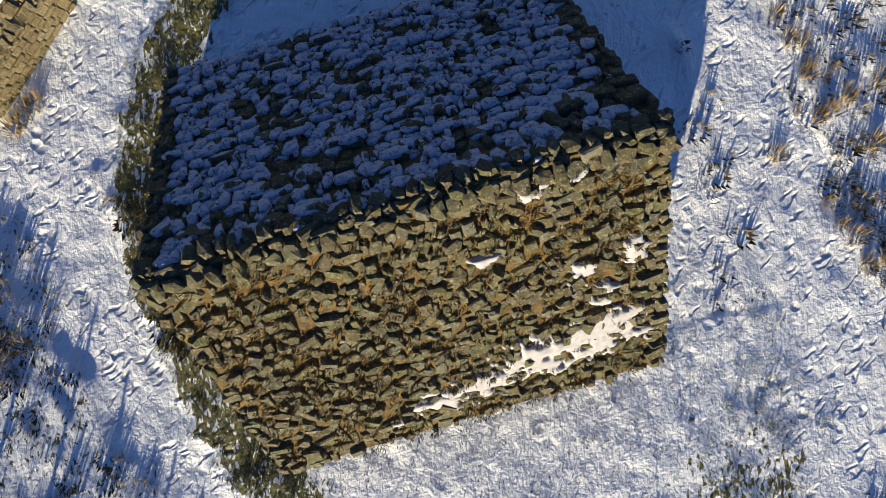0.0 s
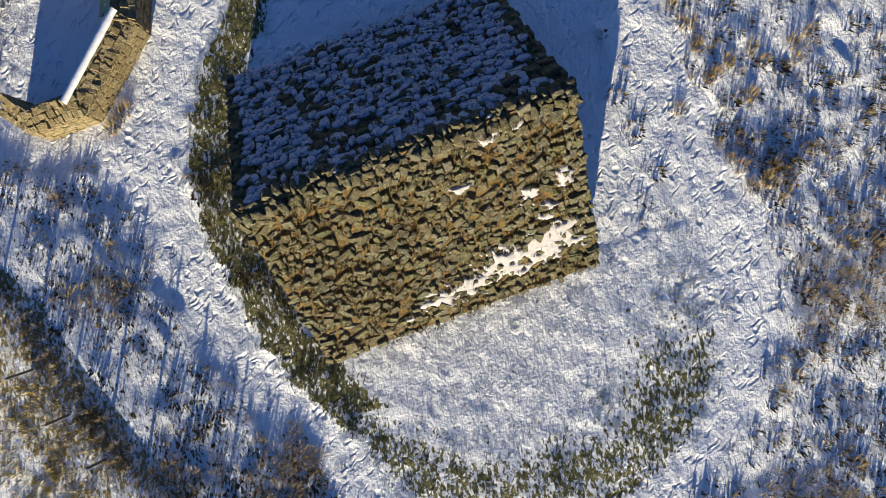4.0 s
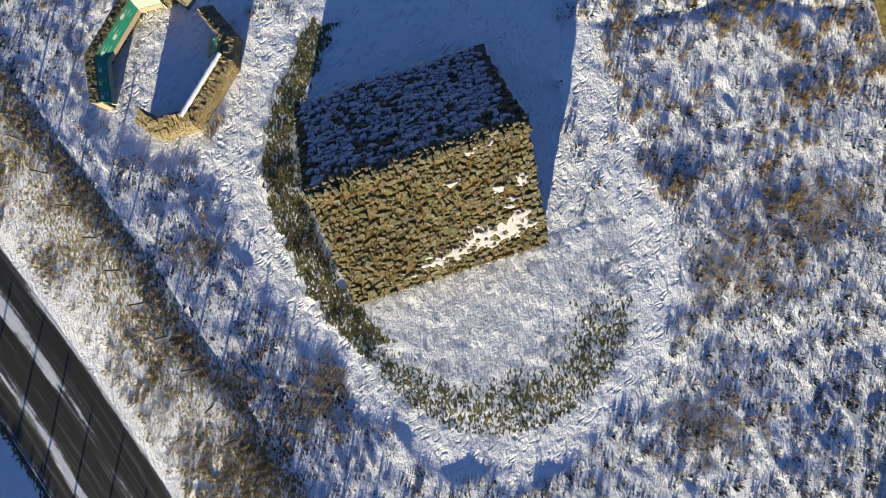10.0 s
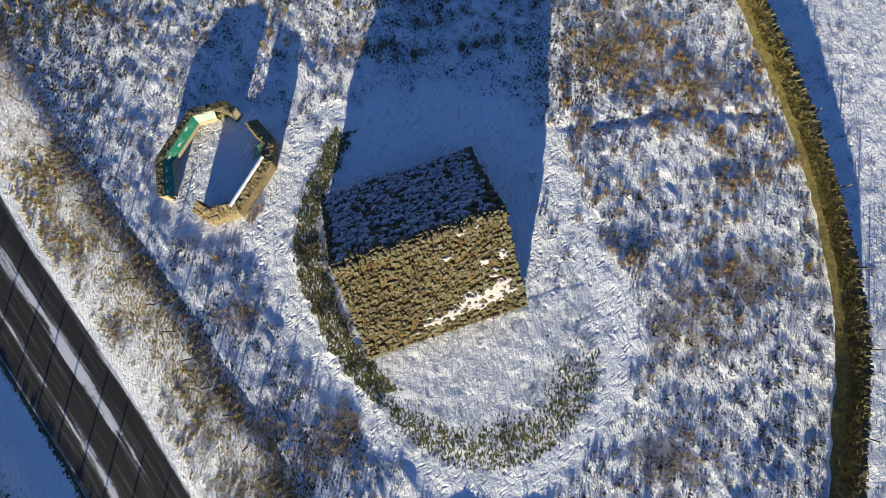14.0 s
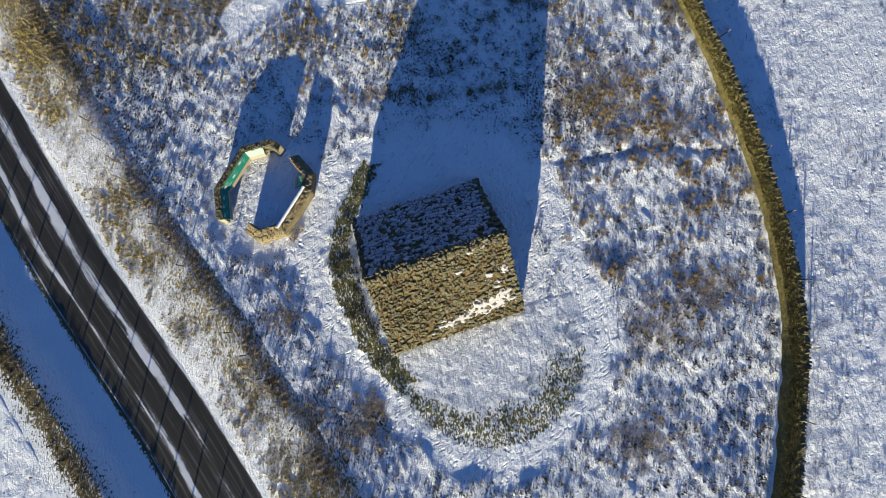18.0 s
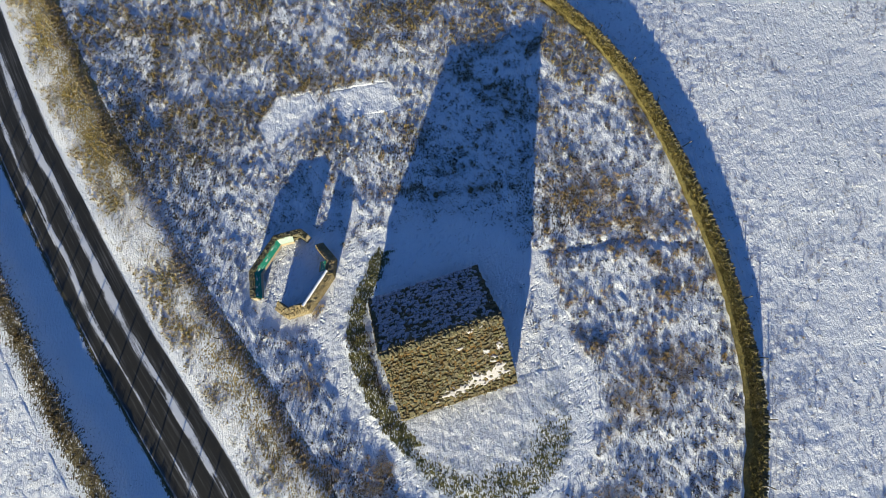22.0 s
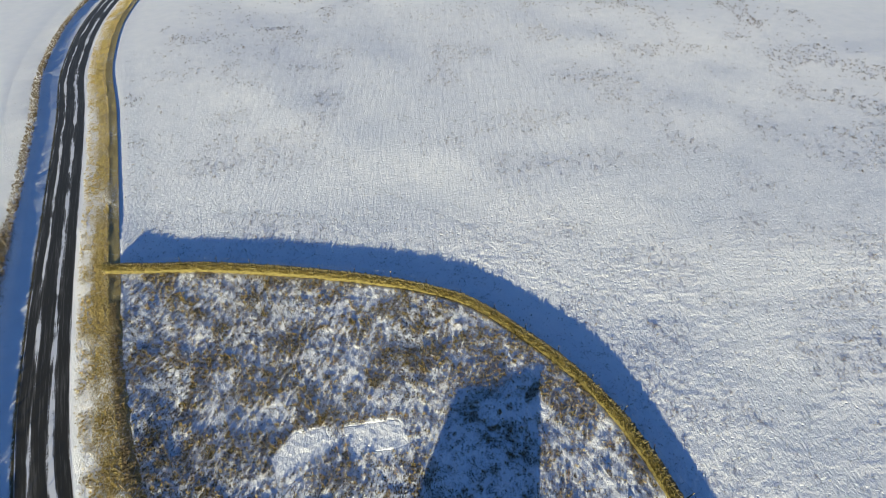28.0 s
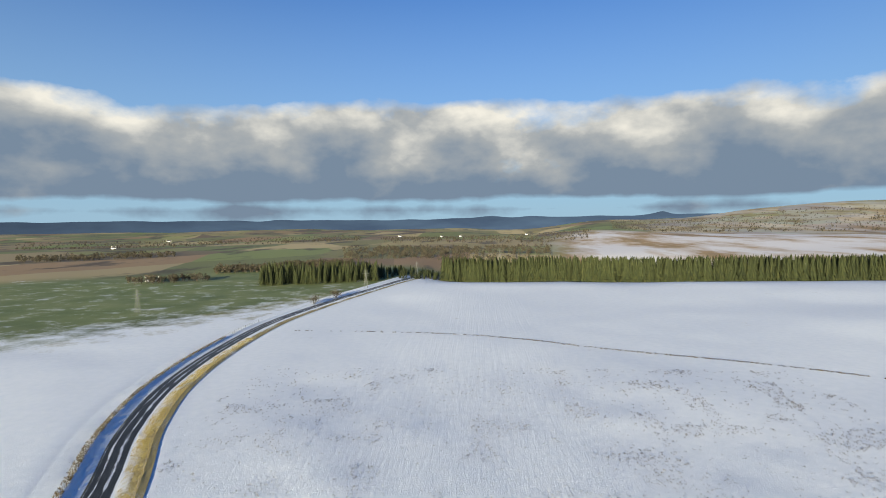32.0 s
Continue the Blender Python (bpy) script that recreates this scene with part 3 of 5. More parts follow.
    sc = m.t.nodes.new("ShaderNodeVectorMath")
    sc.operation = "SCALE"
    sc.inputs[3].default_value = 0.55
    m.link(wn.outputs["Color"], sc.inputs[0])
    m.link(sc.outputs[0], wv.inputs[1])
    aim = m.node("ShaderNodeMapping")
    aim.inputs["Rotation"].default_value = (0, 0, 0.75)
    m.link(wv.outputs[0], aim.inputs[0])
    m.link(aim.outputs[0], mp2.inputs[0])
    m.link(mp2.outputs[0], dents.inputs["Vector"])
    pick = m.t.nodes.new("ShaderNodeSeparateColor")
    m.link(dents.outputs["Color"], pick.inputs[0])
    kept = m.math("MULTIPLY", m.range(pick.outputs[0], 0.48, 0.5), m.range(m.noise(0.7, 3), 0.36, 0.44))
    dent = m.math("MULTIPLY", m.math("MULTIPLY", m.range(dents.outputs["Distance"], 0.14, 0.44, -1, 0), kept), m.math("MULTIPLY", tread, 1.0))
    h = m.math("ADD", m.math("MULTIPLY", n2, m.range(rough, 0, 1, 0.35, 1.0)), m.math("MULTIPLY", n3, 0.05))
    h = m.math("ADD", h, m.math("MULTIPLY", m.noise(4.2, 3, 0.5, stretch=(1.7, 0.6, 1), distortion=0.4), m.range(rough, 0, 1, 0.3, 1.6)))
    furrows = m.noise(1.0, 4, 0.6, stretch=(1.6, 0.22, 1), turn=-0.95, distortion=0.8)
    h = m.math("ADD", h, m.math("MULTIPLY", furrows, m.range(rough, 0, 0.5, 0.8, 0)))
    crust = m.math("ADD", m.math("MULTIPLY", m.noise(2.4, 3, 0.5, stretch=(1.2, 0.8, 1), distortion=0.3), 1.1), m.math("MULTIPLY", m.noise(9, 2, 0.5), 0.3))
    h = m.math("ADD", h, m.math("MULTIPLY", crust, m.range(rough, 0, 0.6, 1.0, 0.25)))
    pit = m.node("ShaderNodeTexVoronoi", Scale=1.15, Randomness=1.0)
    m.link(m.pos, pit.inputs["Vector"])
    pits = m.math("MULTIPLY", m.range(pit.outputs["Distance"], 0.05, 0.2, -1.1, 0), m.range(m.noise(0.16, 4, 0.6), 0.46, 0.6))
    h = m.math("ADD", h, m.math("MULTIPLY", pits, m.range(rough, 0, 0.3, 1, 0)))
    h = m.math("ADD", m.math("ADD", h, dent), m.math("MULTIPLY", cover, 0.7))
    m.bump(m.math("MULTIPLY", h, m.range(far, 0, 1, 1.0, 0.35)), 0.10, 0.9)
    return m.m


MAT_GROUND = ground_material()


def build_ground():
    xs, ys = axis(-40, 25, 0.135, -4600, 4600, 1.05, 1.045), axis(-23, 53.5, 0.135, -4600, 4600, 1.13, 1.045)
    X, Y = np.meshgrid(xs, ys)
    z, s, inside, trodden, lawn, west, pads, rough = ground_parts(X, Y)
    r = np.hypot(X, Y)
    nx, ny = len(xs), len(ys)
    verts = np.stack([X, Y, z], -1).reshape(-1, 3)
    i = (np.arange(ny - 1)[:, None] * nx + np.arange(nx - 1)[None]).ravel()
    me = bpy.data.meshes.new("ground")
    me.vertices.add(len(verts))
    me.vertices.foreach_set("co", verts.astype(np.float32).ravel())
    quads = np.stack([i, i + 1, i + nx + 1, i + nx], 1)
    me.loops.add(quads.size)
    me.loops.foreach_set("vertex_index", quads.astype(np.int32).ravel())
    me.polygons.add(len(quads))
    me.polygons.foreach_set("loop_start", np.arange(0, quads.size, 4, dtype=np.int32))
    me.polygons.foreach_set("use_smooth", np.ones(len(quads), bool))
    me.update(calc_edges=True)
    # surfaces
    out_l = step01(-s, 4, 8)
    snow = 0.62 + 0 * X
    snow = np.where(inside > 0.5, 0.557 - 0.09 * (vnoise(X, Y, 7, 9) - 0.4) - 0.045 * blobs(X, Y, REEDS) * (0.2 + 1.0 * vnoise(X, Y, 1.3, 4)) - 0.05 * (1 - step01(s, 8.0, 8.8)) * (1 - step01(Y, 30, 48)), snow)
    snow = snow + 0.16 * np.maximum(trodden * inside, pads)
    green_far = step01(0.64 * Y - 0.77 * X, 235, 370) * step01(-s, 6, 14)
    snow = snow * (1 - green_far) + 0.30 * green_far
    lawn_bare = lawn * step01(np.hypot(X - 0.5, Y + 5.0) + 1.4 * (vnoise(X, Y, 2, 3) - 0.5), 4.2, 7.0) * step01(-Y, 4.8, 8.6)
    snow = snow * (1 - lawn) + lawn * (0.60 - 0.115 * lawn_bare)
    snow = snow * (1 - west) + 0.455 * west
    far = step01(r, 130, 260)
    valley = step01(Y, 470, 620)
    snow = snow * (1 - valley) + 0.1 * valley
    az = np.degrees(np.arctan2(X, np.maximum(Y, 1e-3)))
    moor = step01(az, 6, 12) * (Y > 0) * step01(r, 650, 800) * (1 - step01(r, 1500, 1800) * (1 - 0.4 * step01(az, 14, 22)))
    meadow = green_far * (1 - step01(r, 620, 700))
    grass = np.clip(0.9 * lawn_bare + 0.9 * west + 0.3 * lawn, 0, 1)
    tread = np.clip(trodden * inside, 0, 1)
    for name, a in (("snow", snow), ("rough", rough), ("grass", grass), ("tread", tread), ("far", far), ("moor", moor), ("meadow", meadow), ("gold", 0 * X)):
        me.attributes.new(name, "FLOAT", "POINT").data.foreach_set("value", a.astype(np.float32).ravel())
    me.materials.append(MAT_GROUND)
    tagged(new("ground", me), "snow-covered hilltop pasture with frozen tussocks and trodden paths", "ground", kind="structure")


build_ground()


def build_road():
    m = Mat("wet_asphalt", 0.55)
    uv = m.t.nodes.new("ShaderNodeUVMap")
    sp = m.t.nodes.new("ShaderNodeSeparateXYZ")
    m.link(uv.outputs[0], sp.inputs[0])
    wob = m.noise(0.07, 5, 0.55)
    acr = m.math("ADD", sp.outputs[0], m.math("MULTIPLY", m.math("SUBTRACT", wob, 0.5), 1.3))
    streak = m.noise(1.0, 7, 0.72, vec=uv.outputs[0], stretch=(3.6, 0.11, 1))
    speck = m.noise(5, 5, 0.75)
    gap_a = m.noise(1.0, 3, 0.6, vec=uv.outputs[0], stretch=(0.25, 0.075, 1))
    gap_b = m.noise(1.0, 3, 0.6, vec=uv.outputs[0], stretch=(0.25, 0.09, 7))
    a = m.math("MULTIPLY", m.range(m.math("ABSOLUTE", m.math("ADD", acr, 1.22)), 0.0, 0.42, 1, 0), m.range(gap_a, 0.34, 0.6, 0.25, 1.1))
    b = m.math("MULTIPLY", m.range(m.math("ABSOLUTE", m.math("SUBTRACT", acr, 0.85)), 0.0, 0.62, 1, 0), m.range(gap_b, 0.36, 0.62, 0.2, 1.1))
    c = m.range(m.math("ABSOLUTE", sp.outputs[0]), 2.3, 2.62, 0, 0.5)
    line = m.math("MAXIMUM", m.math("MAXIMUM", a, b), c)
    patch = m.noise(0.22, 4, 0.6)
    slush = m.range(m.math("ADD", m.math("MULTIPLY", m.math("MULTIPLY", line, m.range(patch, 0.3, 0.55, 0.6, 1)), 0.42), m.math("ADD", m.math("MULTIPLY", streak, 0.8), m.math("MULTIPLY", speck, 0.24))), 0.665, 0.745, 0, 0.95)
    grain = m.noise(40, 4, 0.7)
    tar = m.mix(m.range(grain, 0.3, 0.7), (0.022, 0.021, 0.018), (0.045, 0.042, 0.034))
    grey = m.mix(m.range(m.math("ADD", m.math("MULTIPLY", line, 0.35), streak), 0.52, 0.78, 0, 0.75), tar, (0.19, 0.185, 0.18))
    m.color(m.mix(slush, grey, (0.72, 0.73, 0.76)))
    m.rough(m.range(slush, 0, 1, 0.5, 0.8))
    m.bump(m.math("ADD", grain, slush), 0.015, 0.6)
    q, tan = smooth_line(ROAD, 1.5)
    acrs = (-2.62, -1.3, 0, 1.3, 2.62)
    rise = (0.012, 0.035, 0.05, 0.035, 0.012)
    verts, uvs = [], []
    for k, (p, t) in enumerate(zip(q, tan)):
        for o, h in zip(acrs, rise):
            x, y = p[0] + t[1] * o, p[1] - t[0] * o
            verts.append((x, y, h + float(wide(np.array([x]), np.array([y]))[0])))
            uvs.append((o, k * 1.5))
    faces = [(5 * k + j, 5 * k + j + 1, 5 * k + j + 6, 5 * k + j + 5) for k in range(len(q) - 1) for j in range(4)]
    me = mesh_from("road", verts, faces, m.m, True)
    layer = me.uv_layers.new(name="UVMap")
    for loop in me.loops:
        layer.data[loop.index].uv = uvs[loop.vertex_index]
    tagged(new("road", me), "wet dark asphalt country road with melting snow between the wheel tracks", "road", kind="structure")


build_road()


def build_verges():
    q, tan = smooth_line(ROAD, 0.8)
    for name, offs, label in (("verge_west", [-12.5, -8.9, -8.2, -7.6, -7.0, -6.6, -6.2, -5.7, -5.2, -4.8, -4.0, -3.2, -2.5], "snowy bank with withered grass along its crest"),
                              ("verge_east", [2.5, 2.9, 3.4, 4.0, 4.8, 5.6, 6.3, 6.9, 7.2, 7.5, 7.8, 8.2, 8.8], "sunlit roadside bank of yellow grass poking through snow")):
        o = np.array(offs)
        X = q[:, :1] + tan[:, 1:] * o
        Y = q[:, 1:] - tan[:, :1] * o
        s = np.repeat(o[None], len(q), 0)
        later = step01(Y, 57, 68)
        z = np.interp(s, *VERGE_PROFILE) * (1 - 0.8 * later * (s > 0)) + wide(X, Y)
        z = z - np.where(s < -4.8, later * np.interp(s, [-12.5, -8.9, -6.6, -4.8], [0.02, 0.13, 0.3, 0]), 0)
        edge = np.zeros_like(s)
        edge[:, 2:-2] = 1
        z = z + edge * (0.16 * (vnoise(X, Y, 0.9, 1) - 0.5) + 0.22 * (vnoise(X, Y, 2.6, 2) - 0.5)) * np.minimum(1, np.abs(np.abs(s) - 2.5))
        n = len(o)
        faces = [(k * n + j, k * n + j + 1, (k + 1) * n + j + 1, (k + 1) * n + j) for k in range(len(q) - 1) for j in range(n - 1)]
        me = mesh_from(name, np.stack([X, Y, z], -1).reshape(-1, 3).tolist(), faces, MAT_GROUND, True)
        if name == "verge_east":
            snow = 0.64 - 0.11 * step01(s, 3.6, 5.4) - 0.12 * (vnoise(X, Y, 8, 2) - 0.3) * step01(s, 3.6, 5.6) - 0.03 * step01(s, 6.9, 7.5) - 0.05 * step01(s, 4.6, 6.0) * step01(Y, 18, 50)
        else:
            snow = 0.6 - 0.17 * (1 - 0.75 * later) * np.exp(-((s + 7.2) / 1.3) ** 2) - 0.3 * np.exp(-((s + 2.55) / 0.22) ** 2)
        for key, a in (("snow", snow), ("rough", 0.8 + 0 * s), ("grass", 0.25 * vnoise(X, Y, 5, 4)), ("tread", 0 * s), ("far", 0 * s), ("moor", 0 * s), ("meadow", 0 * s), ("gold", np.clip(0.65 + 0.7 * vnoise(X, Y, 3, 3), 0, 1) * (s > 0))):
            me.attributes.new(key, "FLOAT", "POINT").data.foreach_set("value", a.astype(np.float32).ravel())
        tagged(new(name, me), label, "verge", kind="structure")


build_verges()

# ---------------- the stone building ----------------
def thing(name, label, category, at=(0, 0, 0), group=""):
    ob = new(name)
    ob.empty_display_size = 0.3
    ob.location = at
    return tagged(ob, label, category, group)


def building_frame():
    m = Matrix.Identity(4)
    for r in range(3):
        m[r][0], m[r][1] = U[r], V[r]
        m[r][3] = RC[r]
    return m


BF = building_frame()
SLOPE = math.hypot(RUN, RIDGE_Z - EAVE_Z)
PITCH = math.atan2(RIDGE_Z - EAVE_Z, RUN)


def roof_frame(side):
    """Local axes of a roof slope: along the ridge, down the slope, out of it. side -1: sunny, 1: shaded."""
    down = Vector((0, side * math.cos(PITCH), -math.sin(PITCH)))
    outw = Vector((0, side * math.sin(PITCH), math.cos(PITCH)))
    m = Matrix.Identity(4)
    for r in range(3):
        m[r][0], m[r][1], m[r][2], m[r][3] = (-side, 0, 0)[r], down[r], outw[r], (0, 0, RIDGE_Z)[r]
    return m


def build_house():
    house = new("stone_building")
    house.matrix_world = BF
    tagged(house, "old stone burial aisle with a rubble-stone pitched roof, half under snow", "building")
    base = -0.75
    # walls: a shell with gables
    bm = bmesh.new()
    h, r, wt = HALF - 0.12, RUN - 0.25, 0.75
    box(bm, (-h, -r, base), (h, -r + wt, EAVE_Z - 0.12))
    box(bm, (-h, r - wt, base), (h, r, EAVE_Z - 0.12))
    for e in (-1, 1):
        x0, x1 = sorted((e * h, e * (h - wt)))
        prof = [(-r + wt, base), (r - wt, base), (r - wt, EAVE_Z - 0.14), (0, RIDGE_Z - 0.45), (-r + wt, EAVE_Z - 0.14)]
        a = [bm.verts.new((x0, y, z)) for y, z in prof]
        b = [bm.verts.new((x1, y, z)) for y, z in prof]
        bm.faces.new(a[::-1])
        bm.faces.new(b)
        for k in range(5):
            j = (k + 1) % 5
            bm.faces.new((a[k], a[j], b[j], b[k]))
    bmesh.ops.recalc_face_normals(bm, faces=bm.faces)
    wall = part("wall", bm, MAT_BEDDING, house)
    # roof bed of earth and moss
    bm = bmesh.new()
    prof = [(-RUN + 0.1, EAVE_Z + 0.06), (0, RIDGE_Z - 0.02), (RUN - 0.1, EAVE_Z + 0.06), (RUN - 0.1, EAVE_Z - 0.28), (0, RIDGE_Z - 0.42), (-RUN + 0.1, EAVE_Z - 0.28)]
    a = [bm.verts.new((-HALF + 0.05, y, z)) for y, z in prof]
    b = [bm.verts.new((HALF - 0.05, y, z)) for y, z in prof]
    bm.faces.new(a)
    bm.faces.new(b[::-1])
    for k in range(6):
        j = (k + 1) % 6
        bm.faces.new((a[k], b[k], b[j], a[j]))
    bmesh.ops.recalc_face_normals(bm, faces=bm.faces)
    roof = part("roof", bm, MAT_BEDDING, house, "rubble-stone roof bedded in earth and moss")
    rnd = random.Random(7)
    singles = stone_set(MAT_STONE, "stone")
    rest, made = Joined(), 0
    snow = Joined()
    tufts_at = []
    for side in (-1, 1):
        rf = roof_frame(side)
        b, row = 0.1, 0
        while b < SLOPE + 0.02:
            eaves = b > SLOPE - 0.9
            hgt = rnd.uniform(0.2, 0.3) if side < 0 else rnd.uniform(0.22, 0.3)
            a = -HALF + rnd.uniform(-0.08, 0.1)
            while a < HALF - 0.02:
                w = rnd.choice((0.15, 0.2, 0.24, 0.3, 0.38, 0.5)) * rnd.uniform(0.85, 1.2)
                w *= 1.0 if side < 0 else 0.95
                w = min(w, HALF - a + 0.06)
                edge = a < -HALF + 0.3 or a + w > HALF - 0.35
                t = rnd.uniform(0.05, 0.14) * (1.2 if edge else 1)
                gone = side < 0 and not edge and not eaves and rnd.random() < 0.07
                tilt = rnd.gauss(7, 8)
                m = rf @ Matrix.Translation((a + w / 2, b + rnd.uniform(-0.09, 0.09), -0.12 + rnd.uniform(-0.05, 0.04))) @ pose(0, 0, 0, -tilt, rnd.gauss(0, 9), rnd.gauss(0, 9 if eaves or edge else 24)) \
                    @ Matrix.Diagonal((w * rnd.uniform(0.85, 1.15), hgt * rnd.uniform(0.95, 1.45), t + rnd.uniform(0.05, 0.13), 1))
                k = rnd.choice((0, 1, 3, 4, 5, 7, 8, 9, 11))
                if not gone:
                    if side < 0 and made < 300 and 0.8 < b < 5.2 and rnd.random() < 0.62:
                        under("stone", singles[k], roof, m)
                        made += 1
                    else:
                        rest.add(*SLABS[k], m)
                if side > 0 and b > 0.25 and -HALF + 0.22 < a < HALF - 0.5 and rnd.random() < 0.99 - 0.4 * step01(vnoise(a, b, 0.7, 5), 0.5, 0.75):
                    top = m @ Vector((0, 0.0, 1))
                    sm = Matrix.Translation(top) @ rf.to_3x3().to_4x4() @ pose(0, 0, 0, -tilt * 0.6, 0, rnd.uniform(-15, 15)) @ Matrix.Translation((0, -0.02, -0.075)) \
                        @ Matrix.Diagonal((w * rnd.uniform(1.0, 1.3), hgt * rnd.uniform(1.1, 1.5), 0.10 * rnd.uniform(0.7, 1.2), 1))
                    snow.add(*SLABS[rnd.choice((1, 3, 5, 7, 9, 11))], sm)
                if side < 0 and not edge and (gone or rnd.random() < 0.3 + 0.6 * step01(vnoise(a, b, 1.2, 6), 0.4, 0.65) + 0.5 * (b > 5.8 and 0.8 < a < 3)):
                    tufts_at.append(BF @ (rf @ Vector((a + w / 2, b + 0.1, 0.03))))
                a += w
            b += hgt * 0.9
            row += 1
    under("stone_rest", rest.mesh("stone_rest", MAT_STONE_JOINED), roof)["kind"] = "stuff"
    # ridge and verge copes, larger and mossy
    a = -HALF - 0.08
    while a < HALF:
        w = rnd.uniform(0.22, 0.44)
        for sd in (-1, 1):
            m = Matrix.Translation((a + w / 2, sd * 0.17, RIDGE_Z - 0.26)) @ pose(0, 0, 0, -sd * rnd.uniform(14, 30), rnd.gauss(0, 9), rnd.gauss(0, 16)) @ Matrix.Diagonal((w * 1.05, rnd.uniform(0.28, 0.5), rnd.uniform(0.2, 0.36), 1))
            under("ridge_stone", singles[rnd.choice((1, 3, 5, 7, 9, 11))], roof, m)
        a += w
    under("snow_cover", snow.mesh("snow_cover", MAT_SHADED_CRUST, True), roof, None, "thin snow lying on each course of the shaded slope, shade put into its colour")["kind"] = "stuff"
    # snow left on the sunny slope
    rf = roof_frame(-1)
    patch = Joined()
    spots = [(3.3, 4.9, 1.5, 0.75, 0.05), (1.9, 5.15, 1.2, 0.62, 0.1), (0.5, 5.4, 1.3, 0.5, 0.12), (3.9, 4.45, 0.7, 0.4, 0.05), (-0.7, 5.65, 0.8, 0.32, 0.1), (4.35, 2.55, 0.32, 0.44, 0.0), (3.2, 2.75, 0.36, 0.42, 0.6),
             (3.7, 3.4, 0.32, 0.24, 0.2), (1.15, 1.75, 0.36, 0.2, -0.2), (2.3, 0.5, 0.4, 0.24, -0.4), (3.6, 3.75, 0.4, 0.16, 0.1), (3.35, 0.35, 0.25, 0.2, 0), (2.6, 3.55, 0.2, 0.13, 0), (1.9, 4.3, 0.16, 0.13, 0), (-1.9, 5.9, 0.35, 0.12, 0)]
    cell = 0.055
    for ca, cb, ra, rb, turn in spots:
        nn = int(max(ra, rb) * 1.35 / cell)
        grid = {}
        for i in range(-nn, nn + 1):
            for j in range(-nn, nn + 1):
                p, q2 = i * cell, j * cell
                pa, pb = p * math.cos(turn) + q2 * math.sin(turn), -p * math.sin(turn) + q2 * math.cos(turn)
                d = math.hypot(pa / ra, pb / rb)
                nz = noise.noise(Vector((ca + p, (cb + q2) * 1.5, 3)) * 2.9) * 0.8 + noise.noise(Vector((ca + p, cb + q2, 9)) * 7.5) * 0.6
                f = 0.9 - d + nz
                if f > 0:
                    grid[i, j] = min(f, 0.4)
        idx, vs, fs = {}, [], []
        for (i, j), f in grid.items():
            for di, dj in ((0, 0), (1, 0), (1, 1), (0, 1)):
                key = (i + di, j + dj)
                if key not in idx:
                    ring = [grid.get((key[0] + a2, key[1] + b2)) for a2 in (-1, 0) for b2 in (-1, 0)]
                    hgt = -0.02 if None in ring else 0.06 + 0.12 * sum(ring) / 4
                    idx[key] = len(vs)
                    vs.append((ca + key[0] * cell, cb + key[1] * cell, hgt + 0.012 * noise.noise(Vector((key[0], key[1], 0)) * 0.7)))
            fs.append(tuple(idx[i + di, j + dj] for di, dj in ((0, 0), (1, 0), (1, 1), (0, 1))))
        if vs:
            patch.add(vs, fs, rf)
    under("snow_patch", patch.mesh("snow_patch", MAT_WET_SNOW, True), roof, None, "thawing patches of snow on the sunny slope")["kind"] = "stuff"
    # wall stones in courses
    wrest = Joined()
    for along, face in (("x", -1), ("x", 1), ("y", -1), ("y", 1)):
        z = base + 0.1
        while z < (EAVE_Z - 0.2 if along == "x" else RIDGE_Z - 0.6):
            hh = rnd.uniform(0.16, 0.26)
            reach = h if along == "x" else min(r, (RIDGE_Z - 0.35 - z) / (RIDGE_Z - EAVE_Z) * RUN - 0.2)
            a = -reach
            while a < reach - 0.05:
                w = min(rnd.uniform(0.25, 0.55), reach - a)
                if along == "x":
                    m = Matrix.Translation((a + w / 2, face * (r - 0.06), z + hh / 2)) @ pose(0, 0, 0, -90 * face, 0, 0)
                else:
                    m = Matrix.Translation((face * (h - 0.06), a + w / 2, z + hh / 2)) @ pose(0, 0, 0, 0, 90 * face, 0) @ pose(0, 0, 0, 0, 0, 90)
                m = m @ Matrix.Diagonal((w * 0.97, hh * 0.97, rnd.uniform(0.12, 0.17), 1))
                wrest.add(*SLABS[rnd.randrange(12)], m)
                a += w
            z += hh
    under("wall_stone_rest", wrest.mesh("wall_stone_rest", MAT_STONE_JOINED), wall)["kind"] = "stuff"
    pts = np.array([tuple(p) for p in tufts_at])
    t = tufts("roof_moss", pts, MAT_RUST, "rust-brown withered grass and moss between roof stones", "moss", 40, (0.03, 0.075), 0.2, 0.009, 1.7, 5)
    return house


build_house()


